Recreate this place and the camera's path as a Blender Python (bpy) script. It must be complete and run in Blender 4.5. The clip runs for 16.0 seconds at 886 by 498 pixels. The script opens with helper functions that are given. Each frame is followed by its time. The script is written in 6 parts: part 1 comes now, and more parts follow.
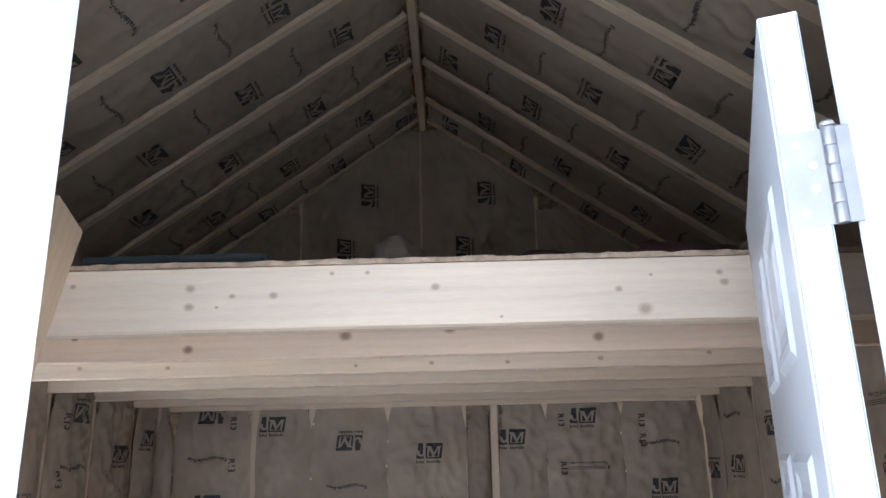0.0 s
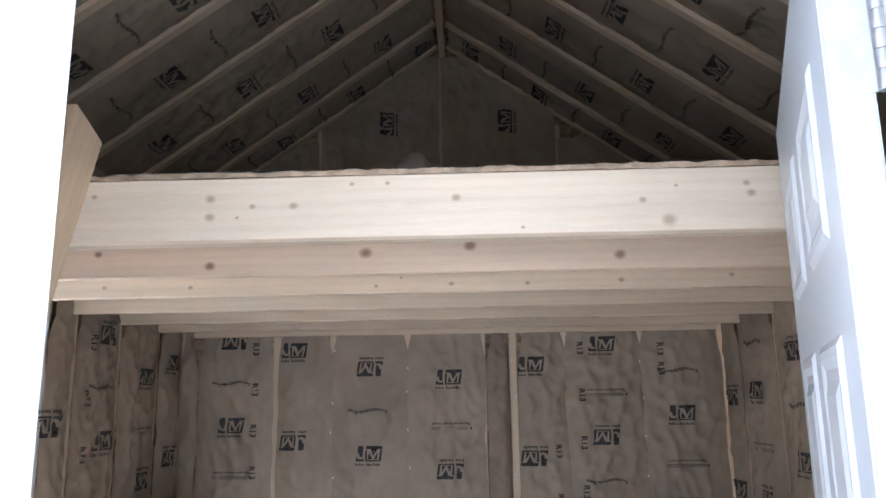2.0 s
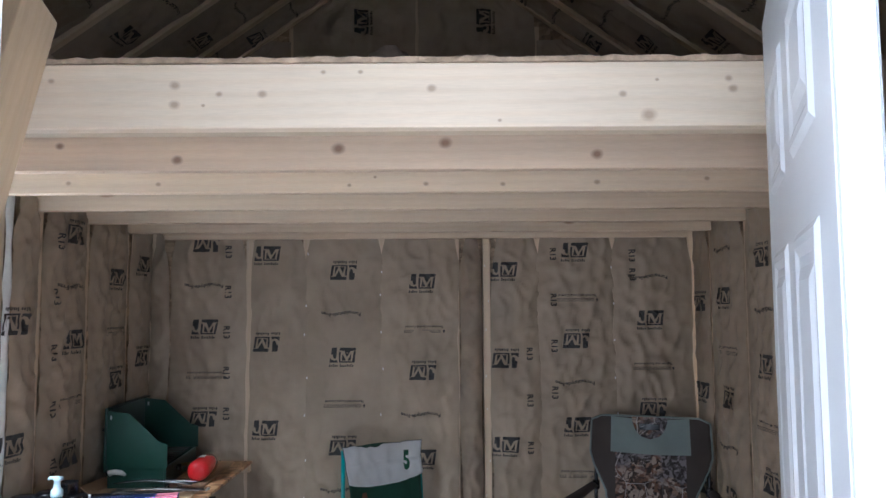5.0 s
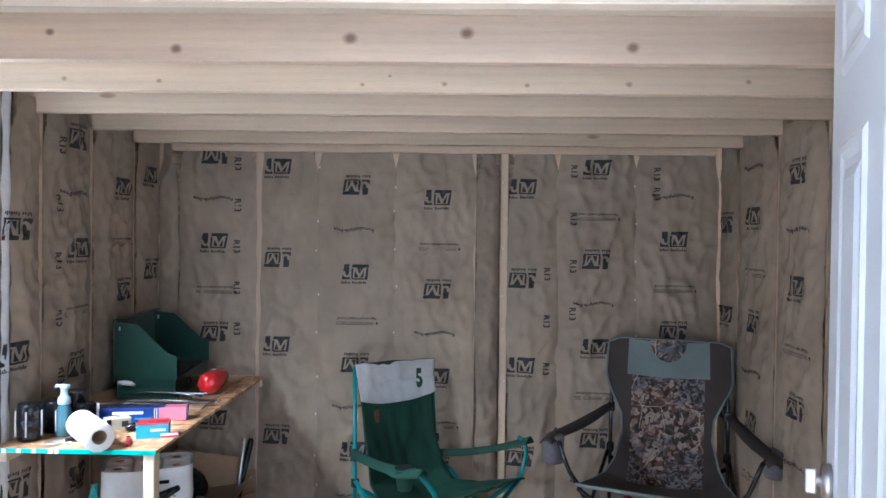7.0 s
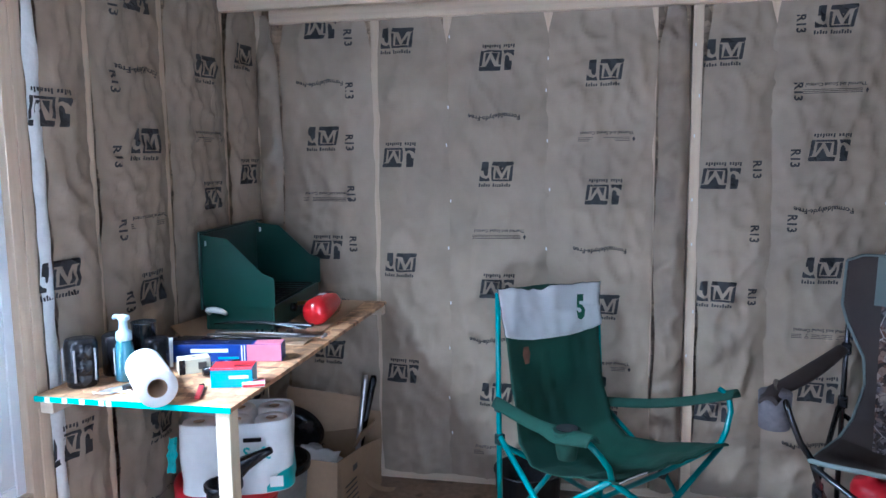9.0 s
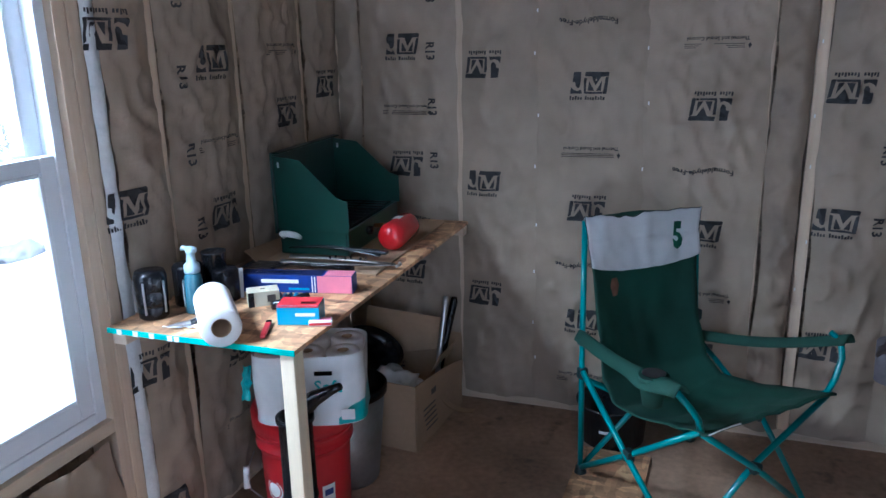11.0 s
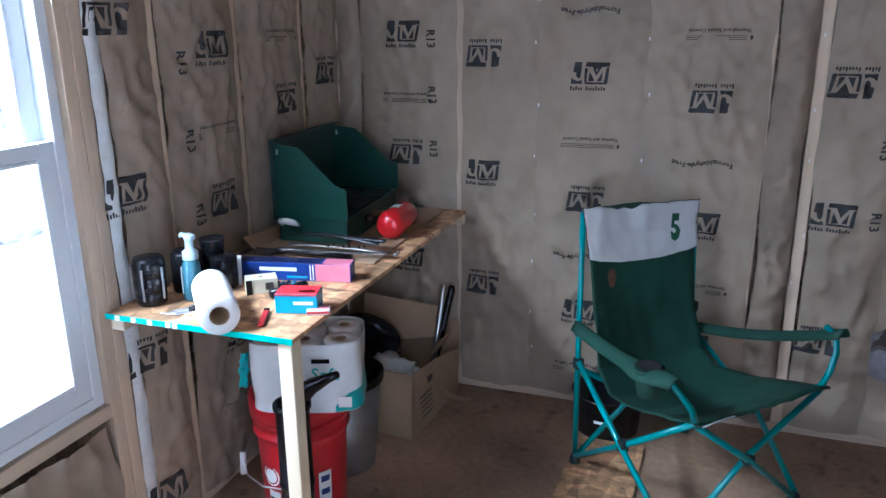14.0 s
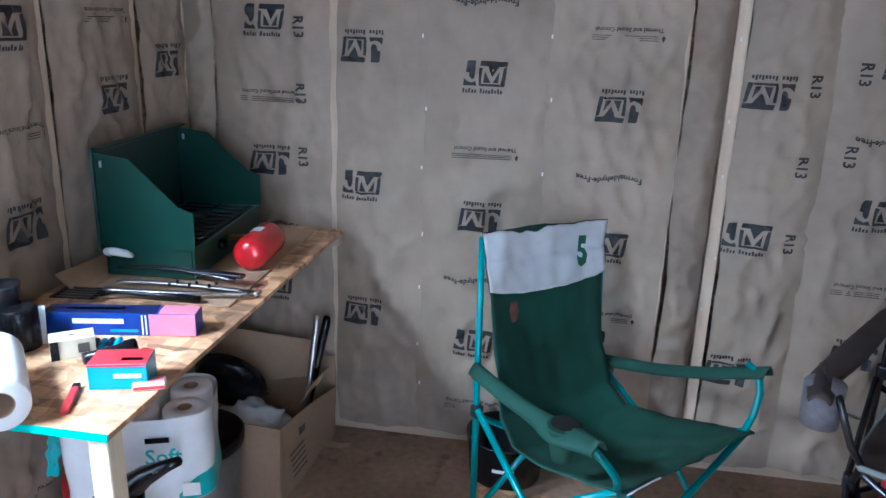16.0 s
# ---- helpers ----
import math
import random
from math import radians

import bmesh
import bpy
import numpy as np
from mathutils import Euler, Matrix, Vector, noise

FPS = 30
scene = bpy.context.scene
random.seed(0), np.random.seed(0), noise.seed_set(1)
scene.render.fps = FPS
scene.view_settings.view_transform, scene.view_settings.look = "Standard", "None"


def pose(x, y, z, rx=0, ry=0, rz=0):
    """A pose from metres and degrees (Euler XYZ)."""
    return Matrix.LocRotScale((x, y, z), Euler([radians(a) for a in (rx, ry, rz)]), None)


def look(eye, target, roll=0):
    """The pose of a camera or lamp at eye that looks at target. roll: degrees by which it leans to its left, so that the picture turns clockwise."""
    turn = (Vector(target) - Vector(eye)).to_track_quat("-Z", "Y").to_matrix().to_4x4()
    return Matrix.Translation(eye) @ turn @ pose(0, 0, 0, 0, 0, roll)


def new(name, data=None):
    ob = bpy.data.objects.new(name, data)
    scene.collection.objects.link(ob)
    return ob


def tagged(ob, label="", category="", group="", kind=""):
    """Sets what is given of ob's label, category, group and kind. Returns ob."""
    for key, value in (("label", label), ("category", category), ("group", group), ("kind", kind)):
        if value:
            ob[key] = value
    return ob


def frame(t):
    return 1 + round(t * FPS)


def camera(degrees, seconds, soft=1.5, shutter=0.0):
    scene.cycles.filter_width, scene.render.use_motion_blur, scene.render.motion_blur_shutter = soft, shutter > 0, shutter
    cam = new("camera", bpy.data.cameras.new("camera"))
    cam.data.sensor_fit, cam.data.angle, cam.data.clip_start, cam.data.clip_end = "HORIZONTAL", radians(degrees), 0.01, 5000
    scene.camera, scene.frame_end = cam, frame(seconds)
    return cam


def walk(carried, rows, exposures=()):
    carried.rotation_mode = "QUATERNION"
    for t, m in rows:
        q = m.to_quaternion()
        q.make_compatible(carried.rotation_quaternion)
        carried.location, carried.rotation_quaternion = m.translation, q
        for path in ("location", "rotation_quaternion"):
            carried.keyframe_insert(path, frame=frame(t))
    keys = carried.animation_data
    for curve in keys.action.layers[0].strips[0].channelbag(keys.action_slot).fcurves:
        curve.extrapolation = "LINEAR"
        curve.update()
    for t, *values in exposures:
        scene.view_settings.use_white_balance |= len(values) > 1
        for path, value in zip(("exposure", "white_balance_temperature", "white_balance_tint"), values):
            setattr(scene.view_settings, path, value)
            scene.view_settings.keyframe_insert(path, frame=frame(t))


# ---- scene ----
cam = camera(61.3, 16.0)
PATH = [
    (0, (0.024, 0.153, 1.645), (0.009, 2.076, 2.192), -1.3),
    (0.5, (0.026, 0.149, 1.644), (0.016, 2.072, 2.191), -1.3),
    (1, (0.023, 0.15, 1.643), (0.003, 2.078, 2.175), -1.0),
    (1.5, (0.018, 0.168, 1.615), (-0.028, 2.113, 2.079), -0.5),
    (2, (0.018, 0.184, 1.584), (-0.051, 2.144, 1.98), -0.8),
    (2.5, (0.015, 0.197, 1.576), (-0.042, 2.167, 1.914), -0.3),
    (3, (0.018, 0.209, 1.567), (-0.001, 2.187, 1.867), -0.3),
    (3.5, (0.013, 0.21, 1.562), (-0.01, 2.193, 1.826), 0.2),
    (4, (0.02, 0.212, 1.556), (0.002, 2.202, 1.763), -0.3),
    (6.5, (0.011, 0.25, 1.532), (0.02, 2.248, 1.617), 0.0),
    (7, (0.008, 0.351, 1.49), (-0.034, 2.351, 1.464), 0.7),
    (7.5, (0.041, 0.56, 1.458), (-0.127, 2.55, 1.349), -0.2),
    (8, (-0.012, 0.779, 1.429), (-0.229, 2.76, 1.267), -0.8),
    (8.5, (-0.111, 0.981, 1.404), (-0.346, 2.955, 1.187), -1.3),
    (9, (-0.116, 1.174, 1.382), (-0.522, 3.117, 1.135), -0.6),
    (9.5, (-0.052, 1.376, 1.466), (-0.541, 3.286, 1.129), -1.8),
    (10, (-0.128, 1.387, 1.474), (-0.634, 3.271, 1.033), -1.9),
    (12.5, (-0.062, 1.325, 1.45), (-0.894, 3.055, 0.886), -1.1),
    (13, (-0.07, 1.338, 1.451), (-0.897, 3.068, 0.884), -1.4),
    (13.5, (-0.074, 1.342, 1.478), (-0.828, 3.106, 0.912), -0.0),
    (14, (-0.107, 1.365, 1.479), (-0.743, 3.174, 0.912), -0.5),
    (14.5, (-0.178, 1.387, 1.474), (-0.647, 3.247, 0.907), -0.3),
    (15, (-0.225, 1.433, 1.472), (-0.646, 3.303, 0.901), -0.4),
    (15.5, (-0.22, 1.58, 1.471), (-0.666, 3.445, 0.903), 0.6),
    (16, (-0.245, 1.757, 1.474), (-0.552, 3.645, 0.889), 1.8),
]
EXPOSURE = [(0, 2.5, 5550, 10), (2, 2.7, 5650, 10), (4, 2.55, 5650, 10), (6.5, 2.45, 5600, 10), (7, 2.9, 5400, 10), (7.5, 3.42, 5000, 9), (9, 3.25, 4800, 9), (9.5, 3.25, 4850, 9), (10, 2.95, 4800, 9), (12.5, 2.4, 5050, 10), (13.5, 2.5, 5050, 10), (14.5, 3.2, 4900, 10), (16, 3.3, 4850, 9)]
walk(cam, [(t, look(eye, target, roll)) for t, eye, target, roll in PATH], EXPOSURE)

# ---- world, sun and exposure ----
world = bpy.data.worlds.new("overcast_sky")
scene.world = world
world.use_nodes = True
wn = world.node_tree
wn.nodes.clear()
sky = wn.nodes.new("ShaderNodeTexSky")
sky.sky_type = "NISHITA"
sky.sun_disc = False
sky.sun_elevation = radians(75.9)
sky.sun_rotation = radians(119.7)
sky.dust_density = 4.0
sky.air_density = 1.0
cloud = wn.nodes.new("ShaderNodeMix")
cloud.data_type = "RGBA"
cloud.inputs[0].default_value = 0.72
cloud.inputs[7].default_value = (11.5, 12.0, 12.8, 1)
bg = wn.nodes.new("ShaderNodeBackground")
bg.inputs[1].default_value = 0.05
wo = wn.nodes.new("ShaderNodeOutputWorld")
wn.links.new(sky.outputs[0], cloud.inputs[6])
wn.links.new(cloud.outputs[2], bg.inputs[0])
wn.links.new(bg.outputs[0], wo.inputs[0])

sun = new("sun", bpy.data.lights.new("sun", "SUN"))
sun.data.energy = 2.0
sun.data.angle = radians(20)
sun.data.color = (1, 0.97, 0.92)
sun.matrix_world = look((0, 0, 20), (-3.5, 2, 4))

# added lamp outside, above the window: stands in for sky light falling steeply in
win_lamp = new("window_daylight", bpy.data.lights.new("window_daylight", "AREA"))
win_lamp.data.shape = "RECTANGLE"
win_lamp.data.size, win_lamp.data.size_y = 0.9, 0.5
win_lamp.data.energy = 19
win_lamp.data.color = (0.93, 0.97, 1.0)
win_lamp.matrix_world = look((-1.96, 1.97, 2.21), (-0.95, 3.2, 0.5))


# ---- materials ----
def mat(name, base, rough=0.6, metal=0.0, var=0.12, scale=6.0, bump=0.0, bscale=60.0, stretch=(1, 1, 1), coat=0.0,
        spec=0.5, fine=0.5, trans=0.0, rand=0.0, tint=None):
    """Base colour with broad and fine variation, fine relief and its gloss; coordinates are metres of the object."""
    m = bpy.data.materials.new(name)
    m.use_nodes = True
    nt = m.node_tree
    b = nt.nodes["Principled BSDF"]
    b.inputs["Roughness"].default_value = rough
    b.inputs["Metallic"].default_value = metal
    b.inputs["Coat Weight"].default_value = coat
    b.inputs["Specular IOR Level"].default_value = spec
    b.inputs["Transmission Weight"].default_value = trans
    tc = nt.nodes.new("ShaderNodeTexCoord")
    mp = nt.nodes.new("ShaderNodeMapping")
    mp.inputs["Scale"].default_value = stretch
    nt.links.new(tc.outputs["Object"], mp.inputs["Vector"])
    oi = nt.nodes.new("ShaderNodeObjectInfo")
    n1 = nt.nodes.new("ShaderNodeTexNoise")
    n1.noise_dimensions = "4D"
    n1.inputs["Scale"].default_value = scale
    n1.inputs["Detail"].default_value = 5
    mul = nt.nodes.new("ShaderNodeMath")
    mul.operation = "MULTIPLY"
    mul.inputs[1].default_value = 37.0
    nt.links.new(oi.outputs["Random"], mul.inputs[0])
    nt.links.new(mul.outputs[0], n1.inputs["W"])
    nt.links.new(mp.outputs[0], n1.inputs["Vector"])
    n2 = nt.nodes.new("ShaderNodeTexNoise")
    n2.inputs["Scale"].default_value = bscale
    n2.inputs["Detail"].default_value = 4
    nt.links.new(mp.outputs[0], n2.inputs["Vector"])
    ramp = nt.nodes.new("ShaderNodeMix")
    ramp.data_type = "RGBA"
    dark = tint or tuple(c * (1 - 2.2 * var) for c in base)
    light = tuple(min(1, c * (1 + 1.3 * var)) for c in base)
    ramp.inputs[6].default_value = (*dark, 1)
    ramp.inputs[7].default_value = (*light, 1)
    add = nt.nodes.new("ShaderNodeMath")
    add.operation = "MULTIPLY_ADD"
    add.inputs[1].default_value = fine * 0.6
    nt.links.new(n2.outputs[0], add.inputs[0])
    nt.links.new(n1.outputs[0], add.inputs[2])
    mr = nt.nodes.new("ShaderNodeMapRange")
    mr.inputs[1].default_value = 0.30 + 0.18 * fine
    mr.inputs[2].default_value = 0.72 + 0.42 * fine
    nt.links.new(add.outputs[0], mr.inputs[0])
    nt.links.new(mr.outputs[0], ramp.inputs[0])
    out = ramp.outputs[2]
    if rand:
        hs = nt.nodes.new("ShaderNodeHueSaturation")
        mv = nt.nodes.new("ShaderNodeMapRange")
        mv.inputs[3].default_value, mv.inputs[4].default_value = 1 - rand, 1 + rand
        nt.links.new(oi.outputs["Random"], mv.inputs[0])
        nt.links.new(mv.outputs[0], hs.inputs["Value"])
        nt.links.new(out, hs.inputs["Color"])
        out = hs.outputs[0]
    nt.links.new(out, b.inputs["Base Color"])
    if bump:
        bp = nt.nodes.new("ShaderNodeBump")
        bp.inputs["Strength"].default_value = 1.0
        bp.inputs["Distance"].default_value = bump
        nt.links.new(add.outputs[0], bp.inputs["Height"])
        nt.links.new(bp.outputs[0], b.inputs["Normal"])
    return m


def wood(name, base, knots=(), auto=True, dark=(0.30, 0.17, 0.09), strength=0.8):
    """Sawn softwood with its grain along local x: streaks, growth bands and knots."""
    m = mat(name, base, rough=0.62, var=0.10, scale=2.2, bump=0.0006, bscale=90, stretch=(0.35, 5, 5), fine=0.5, rand=0.07)
    nt = m.node_tree
    b = nt.nodes["Principled BSDF"]
    src = b.inputs["Base Color"].links[0].from_socket
    tc = [n for n in nt.nodes if n.type == "TEX_COORD"][0]
    oi = [n for n in nt.nodes if n.type == "OBJECT_INFO"][0]
    wv = nt.nodes.new("ShaderNodeTexWave")
    wv.wave_type, wv.bands_direction = "BANDS", "Z"
    wv.inputs["Scale"].default_value = 9
    wv.inputs["Distortion"].default_value = 4.5
    wv.inputs["Detail"].default_value = 2.5
    wv.inputs["Detail Scale"].default_value = 0.7
    mp = nt.nodes.new("ShaderNodeMapping")
    mp.inputs["Scale"].default_value = (0.35, 1.4, 1.4)
    sh = nt.nodes.new("ShaderNodeVectorMath")
    sh.operation = "ADD"
    sc = nt.nodes.new("ShaderNodeVectorMath")
    sc.operation = "SCALE"
    sc.inputs[0].default_value = (3.1, 1.7, 5.3)
    nt.links.new(oi.outputs["Random"], sc.inputs[3])
    nt.links.new(tc.outputs["Object"], sh.inputs[0])
    nt.links.new(sc.outputs[0], sh.inputs[1])
    nt.links.new(sh.outputs[0], mp.inputs[0])
    nt.links.new(mp.outputs[0], wv.inputs["Vector"])
    mx = nt.nodes.new("ShaderNodeMix")
    mx.data_type = "RGBA"
    mx.blend_type = "MULTIPLY"
    cr = nt.nodes.new("ShaderNodeMapRange")
    cr.inputs[1].default_value, cr.inputs[2].default_value = 0.35, 1.0
    cr.inputs[3].default_value, cr.inputs[4].default_value = 0.0, 0.13
    nt.links.new(wv.outputs[1], cr.inputs[0])
    nt.links.new(cr.outputs[0], mx.inputs[0])
    nt.links.new(src, mx.inputs[6])
    mx.inputs[7].default_value = (0.80, 0.64, 0.47, 1)
    col = mx.outputs[2]

    def knot(mask):
        k = nt.nodes.new("ShaderNodeMix")
        k.data_type = "RGBA"
        nt.links.new(mask, k.inputs[0])
        nt.links.new(col, k.inputs[6])
        k.inputs[7].default_value = (*dark, 1)
        return k.outputs[2]

    wob = nt.nodes.new("ShaderNodeTexNoise")
    wob.inputs["Scale"].default_value = 40
    nt.links.new(tc.outputs["Object"], wob.inputs["Vector"])
    if auto:
        vm = nt.nodes.new("ShaderNodeMapping")
        vm.inputs["Scale"].default_value = (2.3, 0.01, 7.0)
        nt.links.new(sh.outputs[0], vm.inputs[0])
        vo = nt.nodes.new("ShaderNodeTexVoronoi")
        vo.inputs["Scale"].default_value = 1.0
        nt.links.new(vm.outputs[0], vo.inputs["Vector"])
        r = nt.nodes.new("ShaderNodeMapRange")
        r.inputs[1].default_value, r.inputs[2].default_value = 0.09, 0.05
        r.inputs[4].default_value = 0.75
        nt.links.new(vo.outputs["Distance"], r.inputs[0])
        col = knot(r.outputs[0])
    for kx, kz, kr in knots:
        d = nt.nodes.new("ShaderNodeVectorMath")
        d.operation = "DISTANCE"
        fl = nt.nodes.new("ShaderNodeVectorMath")
        fl.operation = "MULTIPLY"
        fl.inputs[1].default_value = (0.8, 0, 1)
        nt.links.new(tc.outputs["Object"], fl.inputs[0])
        nt.links.new(fl.outputs[0], d.inputs[0])
        d.inputs[1].default_value = (kx * 0.8, 0, kz)
        jig = nt.nodes.new("ShaderNodeMath")
        jig.operation = "MULTIPLY_ADD"
        jig.inputs[1].default_value = kr * 0.5
        nt.links.new(wob.outputs[0], jig.inputs[0])
        nt.links.new(d.outputs["Value"], jig.inputs[2])
        r = nt.nodes.new("ShaderNodeMapRange")
        r.inputs[1].default_value, r.inputs[2].default_value = kr * 1.75, kr * 0.75
        r.inputs[4].default_value = strength
        nt.links.new(jig.outputs[0], r.inputs[0])
        col = knot(r.outputs[0])
    nt.links.new(col, b.inputs["Base Color"])
    return m


def strand_board(name, base, wet=0.0):
    """Oriented strand board: overlapping flakes of several tones."""
    m = mat(name, base, rough=0.6 - 0.25 * wet, var=0.18, scale=5, bump=0.0005, bscale=45, fine=0.6)
    nt = m.node_tree
    b = nt.nodes["Principled BSDF"]
    src = b.inputs["Base Color"].links[0].from_socket
    tc = [n for n in nt.nodes if n.type == "TEX_COORD"][0]
    col = src
    for ang, sc in ((0.3, (15, 46, 15)), (1.25, (44, 14, 44))):
        mp = nt.nodes.new("ShaderNodeMapping")
        mp.inputs["Scale"].default_value = sc
        mp.inputs["Rotation"].default_value = (0, 0, ang)
        nt.links.new(tc.outputs["Object"], mp.inputs[0])
        vo = nt.nodes.new("ShaderNodeTexVoronoi")
        vo.inputs["Scale"].default_value = 1
        nt.links.new(mp.outputs[0], vo.inputs["Vector"])
        mx = nt.nodes.new("ShaderNodeMix")
        mx.data_type = "RGBA"
        mx.blend_type = "OVERLAY"
        mx.inputs[0].default_value = 0.50
        bw = nt.nodes.new("ShaderNodeRGBToBW")
        nt.links.new(vo.outputs["Color"], bw.inputs[0])
        nt.links.new(col, mx.inputs[6])
        nt.links.new(bw.outputs[0], mx.inputs[7])
        col = mx.outputs[2]
    nt.links.new(col, b.inputs["Base Color"])
    return m


def floor_board(name):
    """Damp, dirty plywood underfoot: brown, with dark spots and scuffs."""
    m = mat(name, (0.47, 0.305, 0.195), rough=0.42, var=0.30, scale=2.2, bump=0.0006, bscale=40, fine=0.6)
    nt = m.node_tree
    b = nt.nodes["Principled BSDF"]
    src = b.inputs["Base Color"].links[0].from_socket
    tc = [n for n in nt.nodes if n.type == "TEX_COORD"][0]
    no = nt.nodes.new("ShaderNodeTexNoise")
    no.inputs["Scale"].default_value = 9
    no.inputs["Detail"].default_value = 3
    nt.links.new(tc.outputs["Object"], no.inputs["Vector"])
    r = nt.nodes.new("ShaderNodeMapRange")
    r.inputs[1].default_value, r.inputs[2].default_value = 0.60, 0.70
    r.inputs[4].default_value = 0.7
    nt.links.new(no.outputs[0], r.inputs[0])
    mx = nt.nodes.new("ShaderNodeMix")
    mx.data_type = "RGBA"
    nt.links.new(r.outputs[0], mx.inputs[0])
    nt.links.new(src, mx.inputs[6])
    mx.inputs[7].default_value = (0.09, 0.058, 0.04, 1)
    nt.links.new(mx.outputs[2], b.inputs["Base Color"])
    return m


def camouflage(name):
    """Woodland print: violet-grey bark and rust-brown leaves in fine flecks, crossed by pale and dark twigs."""
    m = mat(name, (0.22, 0.18, 0.15), rough=0.8, var=0.2, scale=12, bump=0.0005, bscale=300)
    nt = m.node_tree
    b = nt.nodes["Principled BSDF"]
    tc = [n for n in nt.nodes if n.type == "TEX_COORD"][0]

    def link(a, c):
        nt.links.new(a, c)

    def noise_tex(scale, detail=2.0):
        n = nt.nodes.new("ShaderNodeTexNoise")
        n.inputs["Scale"].default_value, n.inputs["Detail"].default_value = scale, detail
        link(tc.outputs["Object"], n.inputs["Vector"])
        return n

    def ranged(src, lo, hi, top=1.0):
        r = nt.nodes.new("ShaderNodeMapRange")
        r.inputs[1].default_value, r.inputs[2].default_value, r.inputs[4].default_value = lo, hi, top
        link(src, r.inputs[0])
        return r.outputs[0]

    def mixed(fac, a, c):
        x = nt.nodes.new("ShaderNodeMix")
        x.data_type = "RGBA"
        link(fac, x.inputs[0])
        for sock, val in ((x.inputs[6], a), (x.inputs[7], c)):
            if isinstance(val, tuple):
                sock.default_value = (*val, 1)
            else:
                link(val, sock)
        return x.outputs[2]

    def warped(amount, scale):
        w = noise_tex(scale, 3)
        ad = nt.nodes.new("ShaderNodeVectorMath")
        ad.operation = "MULTIPLY_ADD"
        ad.inputs[1].default_value = (amount, amount, amount)
        link(w.outputs["Color"], ad.inputs[0])
        link(tc.outputs["Object"], ad.inputs[2])
        return ad.outputs[0]

    def flecks(scale, vec, tones):
        vo = nt.nodes.new("ShaderNodeTexVoronoi")
        vo.inputs["Scale"].default_value = scale
        link(vec, vo.inputs["Vector"])
        bw = nt.nodes.new("ShaderNodeRGBToBW")
        link(vo.outputs["Color"], bw.inputs[0])
        cr = nt.nodes.new("ShaderNodeValToRGB")
        cr.color_ramp.interpolation = "CONSTANT"
        el = cr.color_ramp.elements
        el[0].color = (*tones[0], 1)
        el[1].position, el[1].color = 0.30, (*tones[1], 1)
        for k, c in enumerate(tones[2:]):
            e = el.new(0.42 + 0.12 * k)
            e.color = (*c, 1)
        link(bw.outputs[0], cr.inputs[0])
        return cr.outputs[0]

    bark = flecks(75, warped(0.07, 22), [(0.022, 0.018, 0.018), (0.06, 0.05, 0.052), (0.115, 0.10, 0.11), (0.045, 0.038, 0.038), (0.19, 0.17, 0.18)])
    leaves = flecks(48, warped(0.10, 16), [(0.025, 0.016, 0.012), (0.13, 0.062, 0.038), (0.07, 0.04, 0.028), (0.24, 0.15, 0.11), (0.32, 0.25, 0.21)])
    col = mixed(ranged(noise_tex(7, 3).outputs[0], 0.47, 0.55), bark, leaves)
    for scale, thick, tone, seed in ((8, 0.016, (0.50, 0.46, 0.44), 5), (13, 0.020, (0.016, 0.012, 0.012), 9)):
        tw = nt.nodes.new("ShaderNodeTexVoronoi")
        tw.feature = "DISTANCE_TO_EDGE"
        tw.inputs["Scale"].default_value = scale
        link(warped(0.03, 5), tw.inputs["Vector"])
        gate = nt.nodes.new("ShaderNodeMath")
        gate.operation = "MULTIPLY"
        link(ranged(tw.outputs[0], thick, thick * 0.4, 0.75), gate.inputs[0])
        link(ranged(noise_tex(seed, 1).outputs[0], 0.50, 0.56), gate.inputs[1])
        col = mixed(gate.outputs[0], col, tone)
    link(col, b.inputs["Base Color"])
    return m


def glass(name, tint=(1, 1, 1), rough=0.0):
    m = bpy.data.materials.new(name)
    m.use_nodes = True
    b = m.node_tree.nodes["Principled BSDF"]
    b.inputs["Base Color"].default_value = (*tint, 1)
    b.inputs["Roughness"].default_value = rough
    b.inputs["Transmission Weight"].default_value = 1
    b.inputs["IOR"].default_value = 1.45
    return m


KRAFT = mat("kraft_paper", (0.39, 0.312, 0.23), rough=0.5, var=0.10, scale=3.5, bump=0.007, bscale=16, fine=0.5, spec=0.35, rand=0.06)
KRAFT_DARK = mat("kraft_paper_darker", (0.33, 0.255, 0.185), rough=0.55, var=0.14, scale=5, bump=0.004, bscale=24, fine=0.5, rand=0.06)
INK = mat("black_ink", (0.035, 0.035, 0.037), rough=0.6, var=0.2, scale=30)
INK_PALE = mat("thin_grey_ink", (0.075, 0.065, 0.055), rough=0.6, var=0.2, scale=30)
SPF = wood("spruce", (0.72, 0.58, 0.42))
FIBRE = mat("white_glass_fibre", (0.80, 0.82, 0.82), rough=0.95, var=0.08, scale=20, bump=0.003, bscale=90)
OSB_PALE = strand_board("strand_board_pale", (0.52, 0.30, 0.15))
SHEATH = strand_board("sheathing_board", (0.36, 0.26, 0.17))
FLOOR = floor_board("damp_plywood")
DOOR_WHITE = mat("door_paint", (0.72, 0.75, 0.79), rough=0.35, var=0.02, scale=4, bump=0.0002, bscale=160)
VINYL = mat("white_vinyl", (0.80, 0.84, 0.88), rough=0.3, var=0.02, scale=4)
NICKEL = mat("satin_nickel", (0.50, 0.49, 0.49), rough=0.36, metal=1.0, var=0.04)
STAPLE = mat("bright_wire", (0.85, 0.85, 0.84), rough=0.35, metal=0.5, var=0.03)
